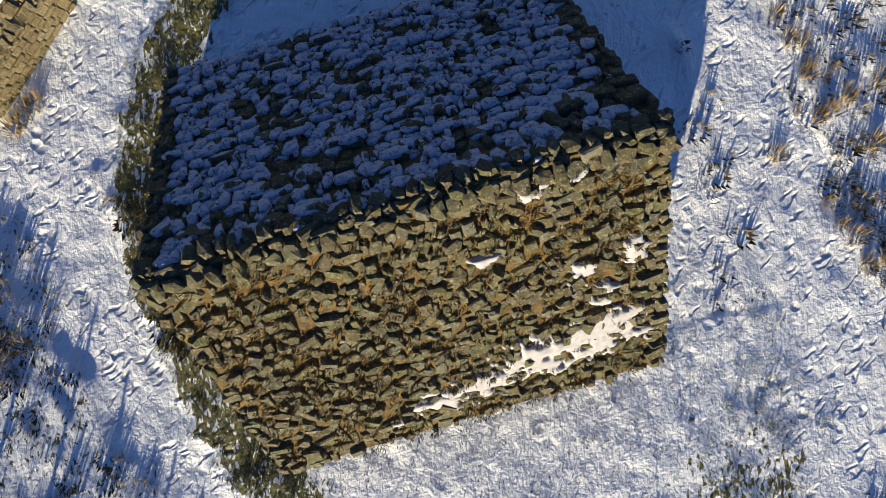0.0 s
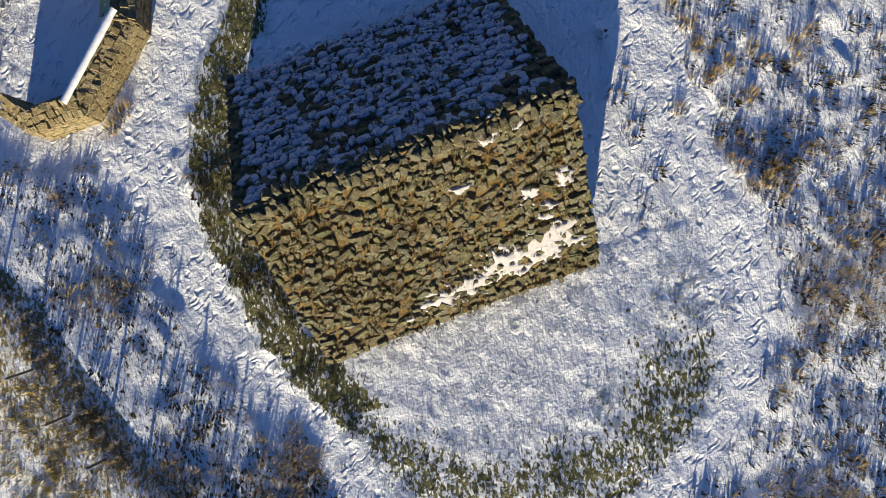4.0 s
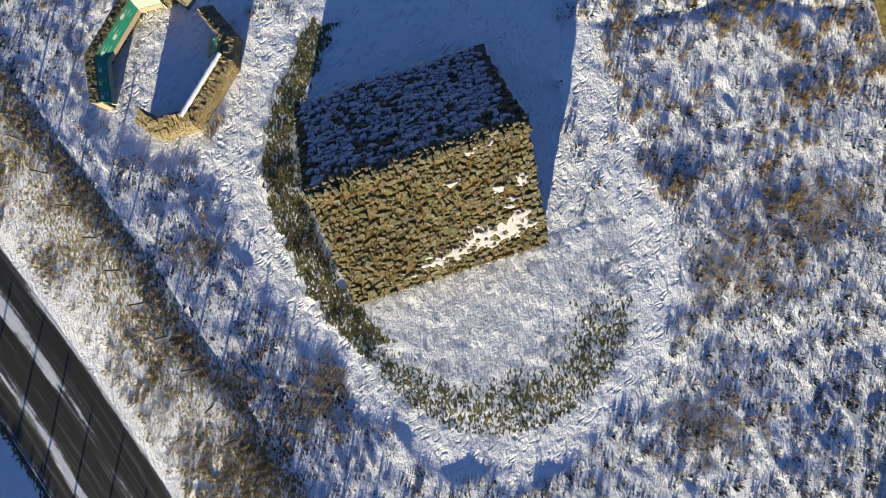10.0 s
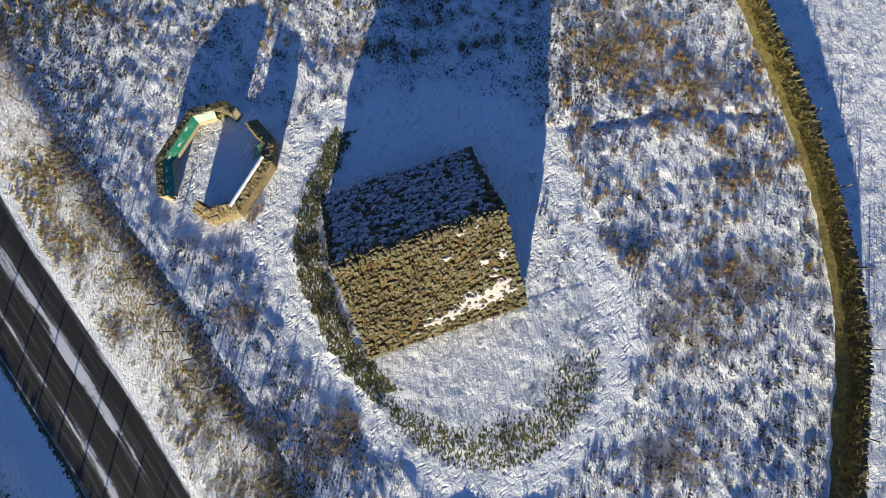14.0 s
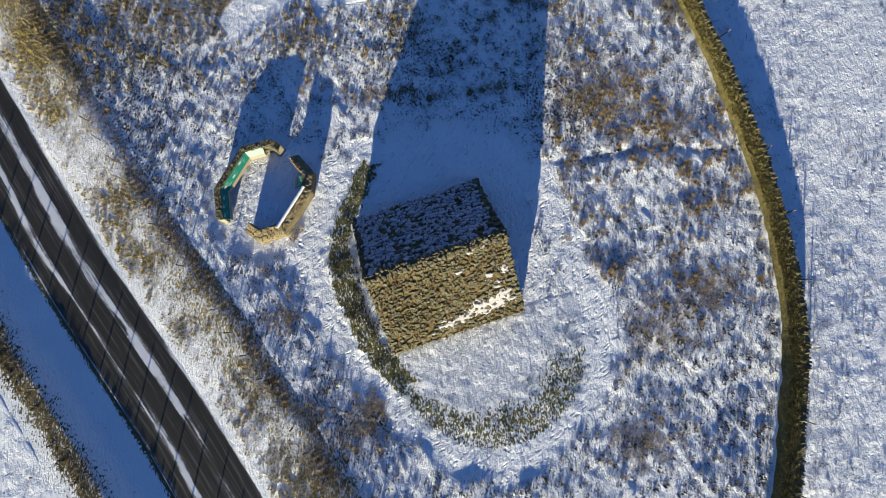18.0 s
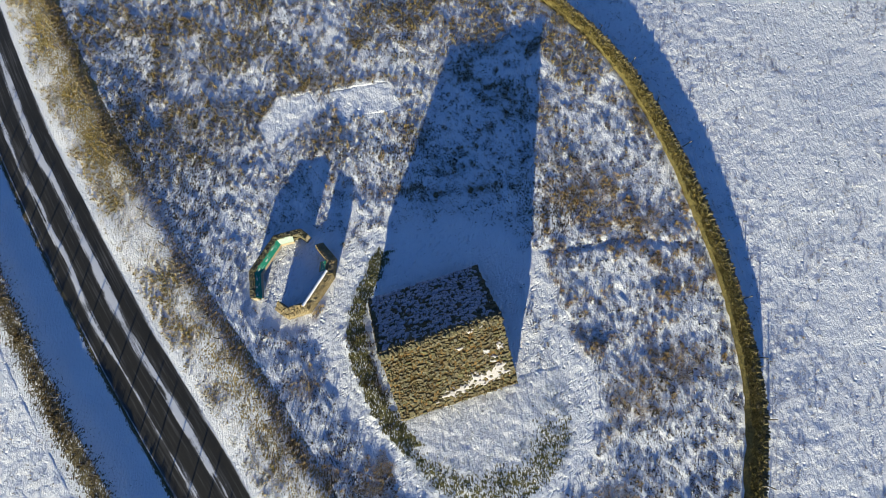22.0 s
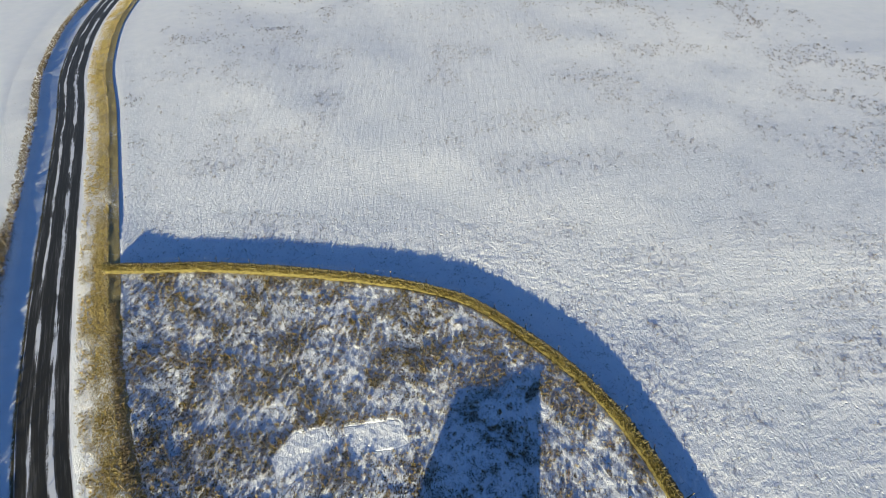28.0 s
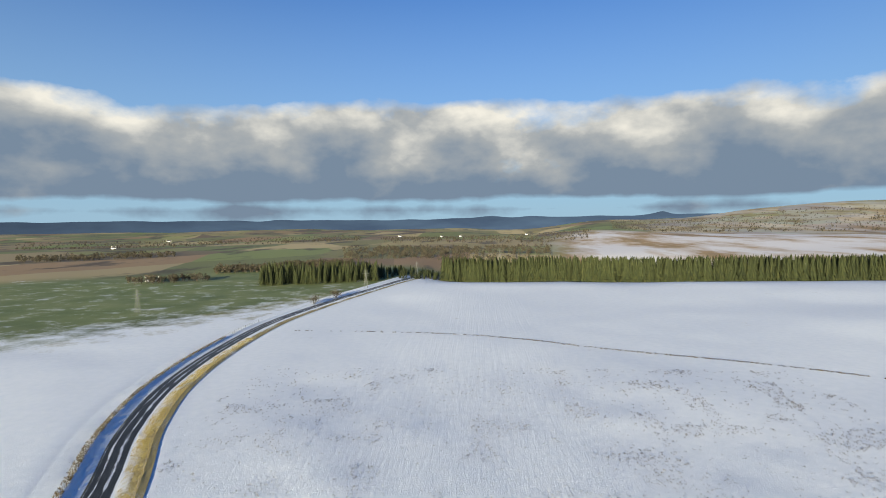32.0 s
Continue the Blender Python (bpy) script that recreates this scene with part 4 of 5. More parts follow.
# ---------------- ring of low walls with information boards ----------------
def wall_run(name, pts, label, height, thick, boards=None, snowy=(), fall=0.0):
    """A low rubble wall along pts (its outer foot); boards: the legs that carry a sloping board on the inner side."""
    mid = Vector((-15.0, 6.5, 0))
    z0 = min(gz(x, y) for x, y in pts) - 0.05
    wall = thing(name, label, "wall", (pts[0][0], pts[0][1], z0))
    inv = wall.matrix_basis.inverted()
    rnd = random.Random(len(pts) * 3 + 1)
    P = [Vector((x, y, 0)) for x, y in pts]
    # mitred inner line
    inn = []
    for k, p in enumerate(P):
        dirs = [(P[j + 1] - P[j]).normalized() for j in (k - 1, k) if 0 <= j < len(P) - 1]
        ns = [Vector((-d.y, d.x, 0)) for d in dirs]
        ns = [n if (mid - p).dot(n) > 0 else -n for n in ns]
        n = sum(ns, Vector()) / len(ns)
        inn.append(p + n * (thick / n.length_squared ** 0.5 if len(ns) == 1 else thick / max(n.length_squared, 0.5)))
    for k in range(len(P) - 1):
        bm = bmesh.new()
        foot = [P[k], P[k + 1], inn[k + 1], inn[k]]
        c = sum(foot, Vector()) / 4
        foot = [c + (f - c) * 0.985 for f in foot]
        lo = [bm.verts.new((f.x, f.y, z0)) for f in foot]
        hi = [bm.verts.new((f.x, f.y, z0 + height - (fall if i < 2 else 0.0))) for i, f in enumerate(foot)]
        bm.faces.new(lo[::-1])
        bm.faces.new(hi)
        for a in range(4):
            b = (a + 1) % 4
            bm.faces.new((lo[a], lo[b], hi[b], hi[a]))
        bmesh.ops.recalc_face_normals(bm, faces=bm.faces)
        bmesh.ops.transform(bm, matrix=inv, verts=bm.verts)
        leg = part("wall_leg", bm, MAT_RING_CORE, wall)
        # facing stones on both faces
        for (a, b, s) in ((P[k], P[k + 1], -1), (inn[k], inn[k + 1], 1)):
            d = (b - a)
            L = d.length
            d.normalize()
            nrm = Vector((-d.y, d.x, 0))
            if ((mid - a).dot(nrm) > 0) != (s > 0):
                nrm = -nrm
            z, crest = 0.0, height - (fall if s < 0 else 0.0)
            while z < crest - 0.05:
                hh = min(rnd.uniform(0.14, 0.22), crest - z)
                x = 0.0
                while x < L - 0.04:
                    w = min(rnd.uniform(0.22, 0.5), L - x)
                    m = Matrix.Identity(4)
                    up = Vector((0, 0, 1))
                    xa = up.cross(nrm)
                    o = a + d * (x + w / 2) - nrm * 0.05
                    for r in range(3):
                        m[r][0], m[r][1], m[r][2], m[r][3] = xa[r], up[r], nrm[r], (o.x, o.y, z0 + z + hh / 2)[r]
                    m = m @ Matrix.Diagonal((w * 0.96, hh * 0.95, rnd.uniform(0.08, 0.115), 1))
                    under("stone", RING_STONES[rnd.randrange(12)], leg, inv @ m)
                    x += w
                z += hh
        # coping flags
        a, b = P[k], P[k + 1]
        d = (b - a)
        L = d.length
        d.normalize()
        to = (inn[k] + inn[k + 1] - a - b) / 2
        x, cope = 0.0, Joined()
        turn = math.degrees(math.atan2(d.y, d.x))
        while x < L - 0.05:
            w = min(rnd.uniform(0.35, 0.6), L - x)
            o = a + d * (x + w / 2) + to * 0.5
            for lane in range(3):
                q = 0.0
                while q < w - 0.03:
                    ww = min(rnd.uniform(0.14, 0.26), w - q)
                    o2 = a + d * (x + q + ww / 2) + to * (0.17 + 0.33 * lane + rnd.uniform(-0.04, 0.04))
                    cap = pose(o2.x, o2.y, z0 + height - 0.05 - fall * (0.83 - 0.33 * lane), 0, 0, turn) @ pose(0, 0, 0, math.degrees(math.atan2(fall, thick)) * (1 if to.dot(Vector((-d.y, d.x, 0))) > 0 else -1) + rnd.gauss(0, 7), rnd.gauss(0, 7), rnd.gauss(0, 10)) @ Matrix.Diagonal((ww * 1.06, thick * 0.37, rnd.uniform(0.09, 0.16), 1))
                    under("cope_stone", RING_STONES[rnd.randrange(12)], leg, inv @ cap)
                    q += ww
            if snowy and k in snowy:
                n = 8
                sv, sf = [], []
                for i in range(n + 1):
                    f = (x + w * i / n)
                    wob = 0.05 * noise.noise(Vector((f * 2.3, k * 7, 1)))
                    for t2, hz in ((0.62 + wob, -0.03), (0.66 + wob, 0.055), (0.8, 0.07), (0.93 - wob, 0.05), (0.99 - wob, -0.03)):
                        p2 = a + d * f + to * t2
                        sv.append((p2.x, p2.y, z0 + height + 0.085 + hz))
                    if i:
                        sf += [(5 * i - 5 + j, 5 * i - 4 + j, 5 * i + 1 + j, 5 * i + j) for j in range(4)]
                cope.add(sv, sf, inv)
            x += w
        if cope.v:
            under("snow_cap", cope.mesh("snow_cap", MAT_SNOW, True), leg, None, "strip of snow on the coping")
        if boards and k in boards:
            nrm = to.normalized()
            run, zt, zb = 0.5, z0 + height + 0.06, z0 + height - 0.3
            ia, ib = inn[k] - nrm * 0.06, inn[k + 1] - nrm * 0.06
            cut0, cut1 = boards[k]
            ia, ib = ia.lerp(ib, cut0), ia.lerp(ib, cut1)
            xa = (ib - ia).normalized()
            wdt = (ib - ia).length
            ya = (nrm * run + Vector((0, 0, zb - zt)))
            dep = ya.length
            ya.normalize()
            za = xa.cross(ya)
            if za.z < 0:
                za = -za
            m = Matrix.Identity(4)
            for r in range(3):
                m[r][0], m[r][1], m[r][2], m[r][3] = xa[r], ya[r], za[r], (ia.x, ia.y, zt)[r]
            m = inv @ m
            bm = bmesh.new()
            box(bm, (0, 0, -0.03), (wdt, dep, 0.0), m)
            bmesh.ops.bevel(bm, geom=bm.edges, offset=0.006, segments=1, affect="EDGES")
            # this board faces the sun: its glare is a paler panel colour
            glaring = k == 2
            desk = part("board", bm, MAT_GLARE_PANEL if glaring else MAT_PANEL, wall, "sloping green information board, sun glare painted into its pale colour" if glaring else "sloping green information board")
            bm = bmesh.new()
            box(bm, (-0.02, dep, -0.09), (wdt + 0.02, dep + 0.2, 0.012), m)
            bmesh.ops.bevel(bm, geom=bm.edges, offset=0.01, segments=1, affect="EDGES")
            part("front_rail", bm, MAT_RAIL, desk, "pale front ledge")
            bm = bmesh.new()
            for f in (0.12, 0.5, 0.88):
                foot = (m @ Vector((wdt * f, dep * 0.4, -0.05)))
                box(bm, (foot.x - 0.05, foot.y - 0.05, 0.02), (foot.x + 0.05, foot.y + 0.05, foot.z))
            part("support", bm, MAT_RAIL, desk)
            for n in range(3):
                u0 = wdt * (0.06 + 0.31 * n)
                bm = bmesh.new()
                v0 = dep * rnd.uniform(0.2, 0.5)
                box(bm, (u0, v0, 0.001), (u0 + wdt * 0.09, v0 + dep * 0.22, 0.005), m)
                part("picture", bm, MAT_PICTURE, desk, "small pale picture")
            for n in range(9):
                bm = bmesh.new()
                u0, v0 = wdt * (0.05 + 0.31 * (n % 3)), dep * (0.12 + 0.2 * (n // 3)) + dep * 0.2
                box(bm, (u0 + wdt * 0.11, v0, 0.001), (u0 + wdt * (0.17 + 0.07 * rnd.random()), v0 + 0.02, 0.004), m)
                part("text_bar", bm, MAT_PICTURE, desk)
    return wall


# green panel with the sun's glare mixed into the colour
MAT_GLARE_PANEL = plain_material("glare_panel", (0.32, 0.43, 0.34), (0.42, 0.52, 0.42), 3, 0.4, bump=0.002)
MAT_RING_CORE = plain_material("mortar", (0.26, 0.22, 0.15), (0.34, 0.29, 0.2), 8)
RING_STONES = stone_set(MAT_DYKE, "ring_stone", BLOCKS)
wall_run("ring_wall", [(-18.75, 4.5), (-19.0, 7.0), (-16.9, 10.3), (-14.5, 10.8), (-13.75, 10.2)], "low rubble wall carrying sloping green information boards, part of an open ring", 1.35, 0.5,
         {0: (0.0, 1.0), 1: (0.0, 1.0), 2: (0.0, 0.72)})
RING_STONES = stone_set(MAT_RING, "ring_stone", BLOCKS)
wall_run("ring_wall", [(-12.45, 9.4), (-11.3, 7.9), (-11.5, 6.3), (-13.6, 3.15), (-15.6, 2.65), (-16.6, 3.45)], "low golden rubble wall with snow on its coping, part of an open ring", 1.4, 0.74,
         {1: (0.1, 0.9)}, (2,), 0.34)


# ---------------- dyke round the enclosure ----------------
def build_dyke():
    dyke = tagged(new("dyke"), "curved drystone dyke banked with yellow turf, shaded on its far side", "wall")
    q, tan = smooth_line(DYKE, 0.5)
    nrm = np.stack([tan[:, 1], -tan[:, 0]], 1)  # inwards
    g = surface(q[:, 0], q[:, 1])
    H = 0.93
    prof = [(-0.52, -0.3), (-0.42, 0.6), (-0.36, H), (0.0, H + 0.08), (0.3, H - 0.08), (0.62, 0.55), (0.85, -0.3)]
    verts = []
    for k in range(len(q)):
        for o, z in prof:
            j = 0.12 * (noise.noise(Vector((k * 0.7, o * 3, z * 2))))
            verts.append((q[k, 0] + nrm[k, 0] * (o + j), q[k, 1] + nrm[k, 1] * (o + j), g[k] + z + j * 0.7))
    n = len(prof)
    faces = [(k * n + j, k * n + j + 1, (k + 1) * n + j + 1, (k + 1) * n + j) for k in range(len(q) - 1) for j in range(n - 1)]
    faces += [tuple(range(n))[::-1], tuple((len(q) - 1) * n + j for j in range(n))]
    m = Mat("turf_bank", 0.95)
    nn = m.noise(4, 6, 0.65)
    m.color(m.ramp(nn, [(0.3, (0.06, 0.055, 0.025)), (0.5, (0.15, 0.125, 0.045)), (0.7, (0.24, 0.2, 0.07))]))
    m.bump(m.noise(22, 4, 0.7), 0.06, 1)
    under("bank", mesh_from("bank", verts, faces, m.m, True), dyke)
    rnd = random.Random(3)
    singles, rest, made = stone_set(MAT_DYKE, "stone"), Joined(), 0
    p, tn = smooth_line(DYKE, 0.21)
    gg = surface(p[:, 0], p[:, 1])
    for k in range(len(p)):
        turn = math.degrees(math.atan2(tn[k, 1], tn[k, 0]))
        o = -0.2 + rnd.uniform(-0.08, 0.08)
        x, y = p[k, 0] + tn[k, 1] * o, p[k, 1] - tn[k, 0] * o
        # upright cope stone
        mm = pose(x, y, gg[k] + H - 0.16, rnd.gauss(0, 8), rnd.gauss(0, 14), turn + rnd.gauss(0, 10)) @ Matrix.Diagonal((rnd.uniform(0.13, 0.22), rnd.uniform(0.34, 0.52), rnd.uniform(0.3, 0.46), 1))
        if -20 < y < 34 and made < 300 and p[k, 0] > 0:
            under("stone", singles[rnd.randrange(12)], dyke, mm)
            made += 1
        else:
            rest.add(*SLABS[rnd.randrange(12)], mm)
        # outer face
        for row in range(4):
            o2 = -0.44 + 0.03 * row
            x2, y2 = p[k, 0] + tn[k, 1] * o2, p[k, 1] - tn[k, 0] * o2
            if rnd.random() < 0.75:
                rest.add(*SLABS[rnd.randrange(12)], pose(x2, y2, gg[k] + 0.06 + 0.26 * row, 90, 0, turn) @ Matrix.Diagonal((0.3, 0.25, 0.14, 1)))
        if rnd.random() < 0.7:
            o2 = 0.1 + rnd.uniform(-0.1, 0.2)
            x2, y2 = p[k, 0] + tn[k, 1] * o2, p[k, 1] - tn[k, 0] * o2
            rest.add(*SLABS[rnd.randrange(12)], pose(x2, y2, gg[k] + H - 0.16, rnd.gauss(0, 15), rnd.gauss(0, 12), turn + rnd.uniform(-30, 30)) @ Matrix.Diagonal((0.26, 0.3, 0.2, 1)))
    under("stone_rest", rest.mesh("stone_rest", MAT_DYKE_JOINED), dyke)["kind"] = "stuff"
    # turf on the inner side
    r2 = np.random.RandomState(4)
    j = r2.randint(0, len(q), 6000)
    off = r2.uniform(-0.05, 0.62, len(j))
    jit = r2.uniform(-0.25, 0.25, len(j))
    x = q[j, 0] + nrm[j, 0] * off + tan[j, 0] * jit
    y = q[j, 1] + nrm[j, 1] * off + tan[j, 1] * jit
    z = g[j] + np.interp(off, [0, 0.3, 0.62, 0.85], [H + 0.06, H - 0.1, 0.5, -0.2])
    near = y < 25
    keep = ~near | (r2.rand(len(j)) < 0.9)
    tufts("dyke_turf", np.stack([x, y, z], 1)[keep], MAT_TURF, "long yellow grass growing on the dyke", "grass", 22, (0.10, 0.26), 0.2, 0.014, 1.2, 8)


build_dyke()


# ---------------- fences ----------------
def build_fence(name, line, step, height, label, wires=(0.5, 0.72, 0.94), lean=4, seed=1):
    q, tan = smooth_line(line, step)
    rnd = random.Random(seed)
    z = surface(q[:, 0], q[:, 1])
    fence = thing(name, label, "fence", (q[0, 0], q[0, 1], z[0]))
    inv = fence.matrix_basis.inverted()
    bm = bmesh.new()
    bmesh.ops.create_cone(bm, cap_ends=True, segments=7, radius1=0.055, radius2=0.048, depth=1, matrix=Matrix.Translation((0, 0, 0.5)))
    bmesh.ops.bevel(bm, geom=[e for e in bm.edges if all(v.co.z > 0.9 for v in e.verts)], offset=0.012, segments=1, affect="EDGES")
    me = bpy.data.meshes.new("post")
    bm.to_mesh(me)
    bm.free()
    me.materials.append(MAT_POST)
    tops = []
    for k in range(len(q)):
        m = pose(q[k, 0], q[k, 1], z[k] - 0.25, rnd.gauss(0, lean), rnd.gauss(0, lean), rnd.uniform(0, 360)) @ Matrix.Diagonal((1, 1, (height + 0.25) * rnd.uniform(0.93, 1.05), 1))
        under("post", me, fence, inv @ m)
        tops.append(m)
    for f in wires:
        cv = bpy.data.curves.new("wire", "CURVE")
        cv.dimensions, cv.bevel_depth, cv.bevel_resolution = "3D", 0.006, 0
        sp = cv.splines.new("POLY")
        sp.points.add(len(tops) - 1)
        for k, m in enumerate(tops):
            sp.points[k].co = (*(inv @ m @ Vector((0, 0, f))), 1)
        cv.materials.append(MAT_WIRE)
        under("wire", cv, fence)
    return fence


def offset_line(line, o):
    q, t = smooth_line(line, 2.0)
    return [(a[0] + b[1] * o, a[1] - b[0] * o) for a, b in zip(q, t)]


build_fence("post_fence", [p for p in offset_line(ROAD, 7.15) if -34 < p[1] < 230], 2.15, 1.15, "weathered post-and-wire fence along the grassy road bank")
build_fence("post_fence", [p for p in offset_line(ROAD, -6.5) if -34 < p[1] < 280], 2.6, 1.15, "weathered post-and-wire fence on the snowy bank beyond the road", seed=5)
build_fence("short_post_fence", [p for p in offset_line(DYKE, -1.0)], 5.2, 1.25, "thin short posts with wire behind the dyke", (0.94,), lean=8, seed=9)

# ---------------- tussocks, reeds and grass ----------------
def scatter(n, x0, x1, y0, y1, weight, seed):
    r = np.random.RandomState(seed)
    x, y = r.uniform(x0, x1, n), r.uniform(y0, y1, n)
    keep = r.rand(n) < weight(x, y)
    x, y = x[keep], y[keep]
    return np.stack([x, y, surface(x, y)], 1)


TRACK = [(-12, 72), (4.4, 60.4), (16.8, 49.6), (22.3, 45.4), (26.6, 39.7), (30.6, 32.5), (35.0, 23.5), (37.0, 16.5), (37.2, 7), (37.4, 0), (37, -12)]


def rough_at(x, y):
    return ground_parts(x, y)[7]


MAT_TALL = blades_material("tall_grass", [(0.277, 0.218, 0.084), (0.185, 0.151, 0.063), (0.336, 0.26, 0.11), (0.125, 0.101, 0.041), (0.252, 0.168, 0.067)])


def build_vegetation():
    straw = scatter(15000, -48, 26, -22, 54, lambda x, y: rough_at(x, y) * np.clip(0.10 + 0.75 * step01(vnoise(x, y, 2.6, 9), 0.5, 0.72) + 0.35 * step01(y, 22, 36), 0, 1), 11)
    r = np.random.RandomState(2)
    tufts("straw_tussocks", straw, MAT_STRAW, "golden withered grass tussocks standing out of the snow", "grass", 30, (0.06, 0.14), 0.15, 0.02, 1.5, 21, r.uniform(0.5, 1.4, len(straw)), thin=True, wind=(0.6, -0.6))
    brown = []
    for k, (cx, cy, sx, sy) in enumerate(REEDS):
        p = np.random.RandomState(300 + k).normal(size=(int(15 * sx * sy) + 35, 2)) * (0.5 * sx, 0.5 * sy) + (cx, cy)
        brown.append(p[rough_at(p[:, 0], p[:, 1]) > 0.4])
    brown = np.concatenate(brown)
    brown = np.column_stack([brown, surface(brown[:, 0], brown[:, 1])])
    tufts("brown_reeds", brown, MAT_REED, "dense brown reeds and dead stalks in the snow", "reed", 34, (0.07, 0.16), 0.2, 0.014, 1.6, 22, r.uniform(0.7, 1.5, len(brown)), thin=True, wind=(1.2, 1.0))

    def sprig_w(x, y):
        return ground_parts(x, y)[7] * (0.3 + 0.6 * vnoise(x, y, 2.4, 6)) * (1 - 0.5 * step01(y, 16, 26))

    def low_w(x, y):
        g = ground_parts(x, y)
        return np.clip(0.34 * g[4] + 0.05 * g[2] * g[3] * (1 - g[4]) + 0.3 * g[5] + 0.6 * blobs(x, y, [(-17.0, 6.6, 1.0, 2.4), (-19.9, 6.6, 0.8, 2.6), (-15.4, 9.0, 1.6, 0.5)]), 0, 1)
    dark = scatter(34000, -48, 26, -22, 54, sprig_w, 13)
    tufts("dark_sprigs", dark, MAT_SPRIG, "short dark grass sprigs poking through the snow", "grass", 18, (0.03, 0.07), 0.11, 0.028, 1.7, 23, r.uniform(0.9, 2.6, len(dark)), thin=True, wind=(0.7, -0.7))
    low = scatter(60000, -24, 14, -17, 14, low_w, 16)
    tufts("low_sprigs", low, MAT_SPRIG, "tiny dark grass tips in trodden snow and gravel", "grass", 9, (0.014, 0.036), 0.055, 0.03, 2.2, 34, r.uniform(0.6, 1.6, len(low)), thin=True, wind=(0.9, -0.7))
    big = [(8.2, 1.35), (11.0, 1.55), (14.4, 6.6), (11.2, 3.4), (-15.5, 0.2), (-13.0, 3.0), (-12.7, 3.4), (-13.3, 2.75), (-11.5, 14.6), (-12.3, 15.2), (-10.6, 15.4), (-11.8, 16.0), (-17.5, 26.6), (-14.8, 26.6), (-18.8, 24.0), (-11.6, 23.6), (-5.4, 27.0), (-7.6, 27.4), (-9.6, 27.2), (-12.1, 20.8)]
    pts = np.concatenate([np.array([(x, y, gz(x, y)) for x, y in big]),
                          scatter(2600, 8, 24, -3, 15, lambda x, y: rough_at(x, y) * 0.3 * step01(vnoise(x, y, 2.2, 2), 0.45, 0.62), 17),
                          scatter(5200, -46, 23, -20, 50, lambda x, y: rough_at(x, y) * (0.4 + 0.6 * step01(y, -4, 8)) * (0.03 + 0.2 * step01(vnoise(x, y, 3.1, 3), 0.48, 0.68)), 18)])
    grow = np.r_[1.15 * np.ones(len(big)), r.uniform(0.45, 1.15, len(pts) - len(big))]
    tufts("large_tussocks", pts, MAT_GOLD, "large golden-brown grass tussocks standing in the snow", "grass", 64, (0.16, 0.4), 0.2, 0.016, 0.7, 24, grow, thin=True, wind=(0.05, 0.45))
    # tall pale tussocks in the northern part
    tall = scatter(21000, -44, 20, 15, 52, lambda x, y: rough_at(x, y) * np.clip(0.12 + 0.75 * step01(vnoise(x, y, 2.6, 5), 0.42, 0.66), 0, 1) * step01(y, 14, 24), 19)
    rim = np.array([(x, y, gz(x, y)) for x, y in [(ax + (bx - ax) * f + 0.3 * math.sin(40 * f), ay + (by - ay) * f + 0.6) for c in PADS for (ax, ay), (bx, by) in zip(c, c[1:]) for f in np.linspace(0, 1, 15)]])
    tall = np.concatenate([tall, rim[:28], rim[45:75]])
    tufts("tall_tussocks", tall, MAT_TALL, "tall pale olive grass tussocks, upright in the snow", "grass", 18, (0.14, 0.32), 0.11, 0.026, 0.9, 33, r.uniform(0.8, 1.5, len(tall)), thin=True)
    # short green grass by the walls and on the lawn
    def green_w(x, y):
        g = ground_parts(x, y)
        lawn_edge = g[4] * step01(np.hypot(x - 0.5, y + 5.0), 4.4, 7.0) * step01(-y, 4.8, 8.6)
        return np.clip(g[5] * 0.6 * (0.35 + vnoise(x, y, 0.8, 9)) + lawn_edge * 0.24 * (0.1 + 1.6 * step01(vnoise(x, y, 1.6, 8), 0.35, 0.7)) + 0.05 * g[4] + 0.4 * blobs(x, y, [(4.4, -9.2, 0.8, 0.6), (7.6, -5.6, 0.8, 1.4)]), 0, 1)
    green = scatter(26000, -14, 12, -16, 10, green_w, 14)
    tufts("green_grass", green, MAT_GREEN, "short green grass showing through thawing snow", "grass", 20, (0.04, 0.12), 0.13, 0.013, 1.1, 25, thin=True, wind=(0.3, -0.3))
    # roadside bank
    q, tan = smooth_line(ROAD, 0.5)
    ok = (q[:, 1] > -26) & (q[:, 1] < 240)
    q, tan = q[ok], tan[ok]
    r = np.random.RandomState(6)
    j = r.randint(0, len(q), 28000)
    o = 3.2 + 4.1 * r.rand(len(j)) ** 0.7
    jit = r.uniform(-0.3, 0.3, len(j))
    x, y = q[j, 0] + tan[j, 1] * o + tan[j, 0] * jit, q[j, 1] - tan[j, 0] * o + tan[j, 1] * jit
    z = np.interp(o, *VERGE_PROFILE) * (1 - 0.8 * step01(y, 57, 68)) + wide(x, y)
    some = (y < 60) | (r.rand(len(j)) < 0.8)
    tufts("bank_grass", np.stack([x, y, z], 1)[some], MAT_BANK, "yellow grass on the sunlit road bank", "grass", 16, (0.07, 0.22), 0.13, 0.022, 0.8, 26, r.uniform(0.5, 1.3, int(some.sum())), thin=True)
    j = r.randint(0, len(q), 7000)
    o = 7.4 + 0.95 * r.rand(len(j)) ** 1.3
    x, y = q[j, 0] + tan[j, 1] * o, q[j, 1] - tan[j, 0] * o
    w = y < 45
    tufts("fence_reeds", np.stack([x, y, surface(x, y)], 1)[w], MAT_REED, "tall brown stalks along the foot of the fence", "reed", 14, (0.12, 0.28), 0.18, 0.018, 1.1, 27, thin=True)
    j = r.randint(0, len(q), 2600)
    o = -6.2 - 1.6 * r.rand(len(j))
    x, y = q[j, 0] + tan[j, 1] * o, q[j, 1] - tan[j, 0] * o
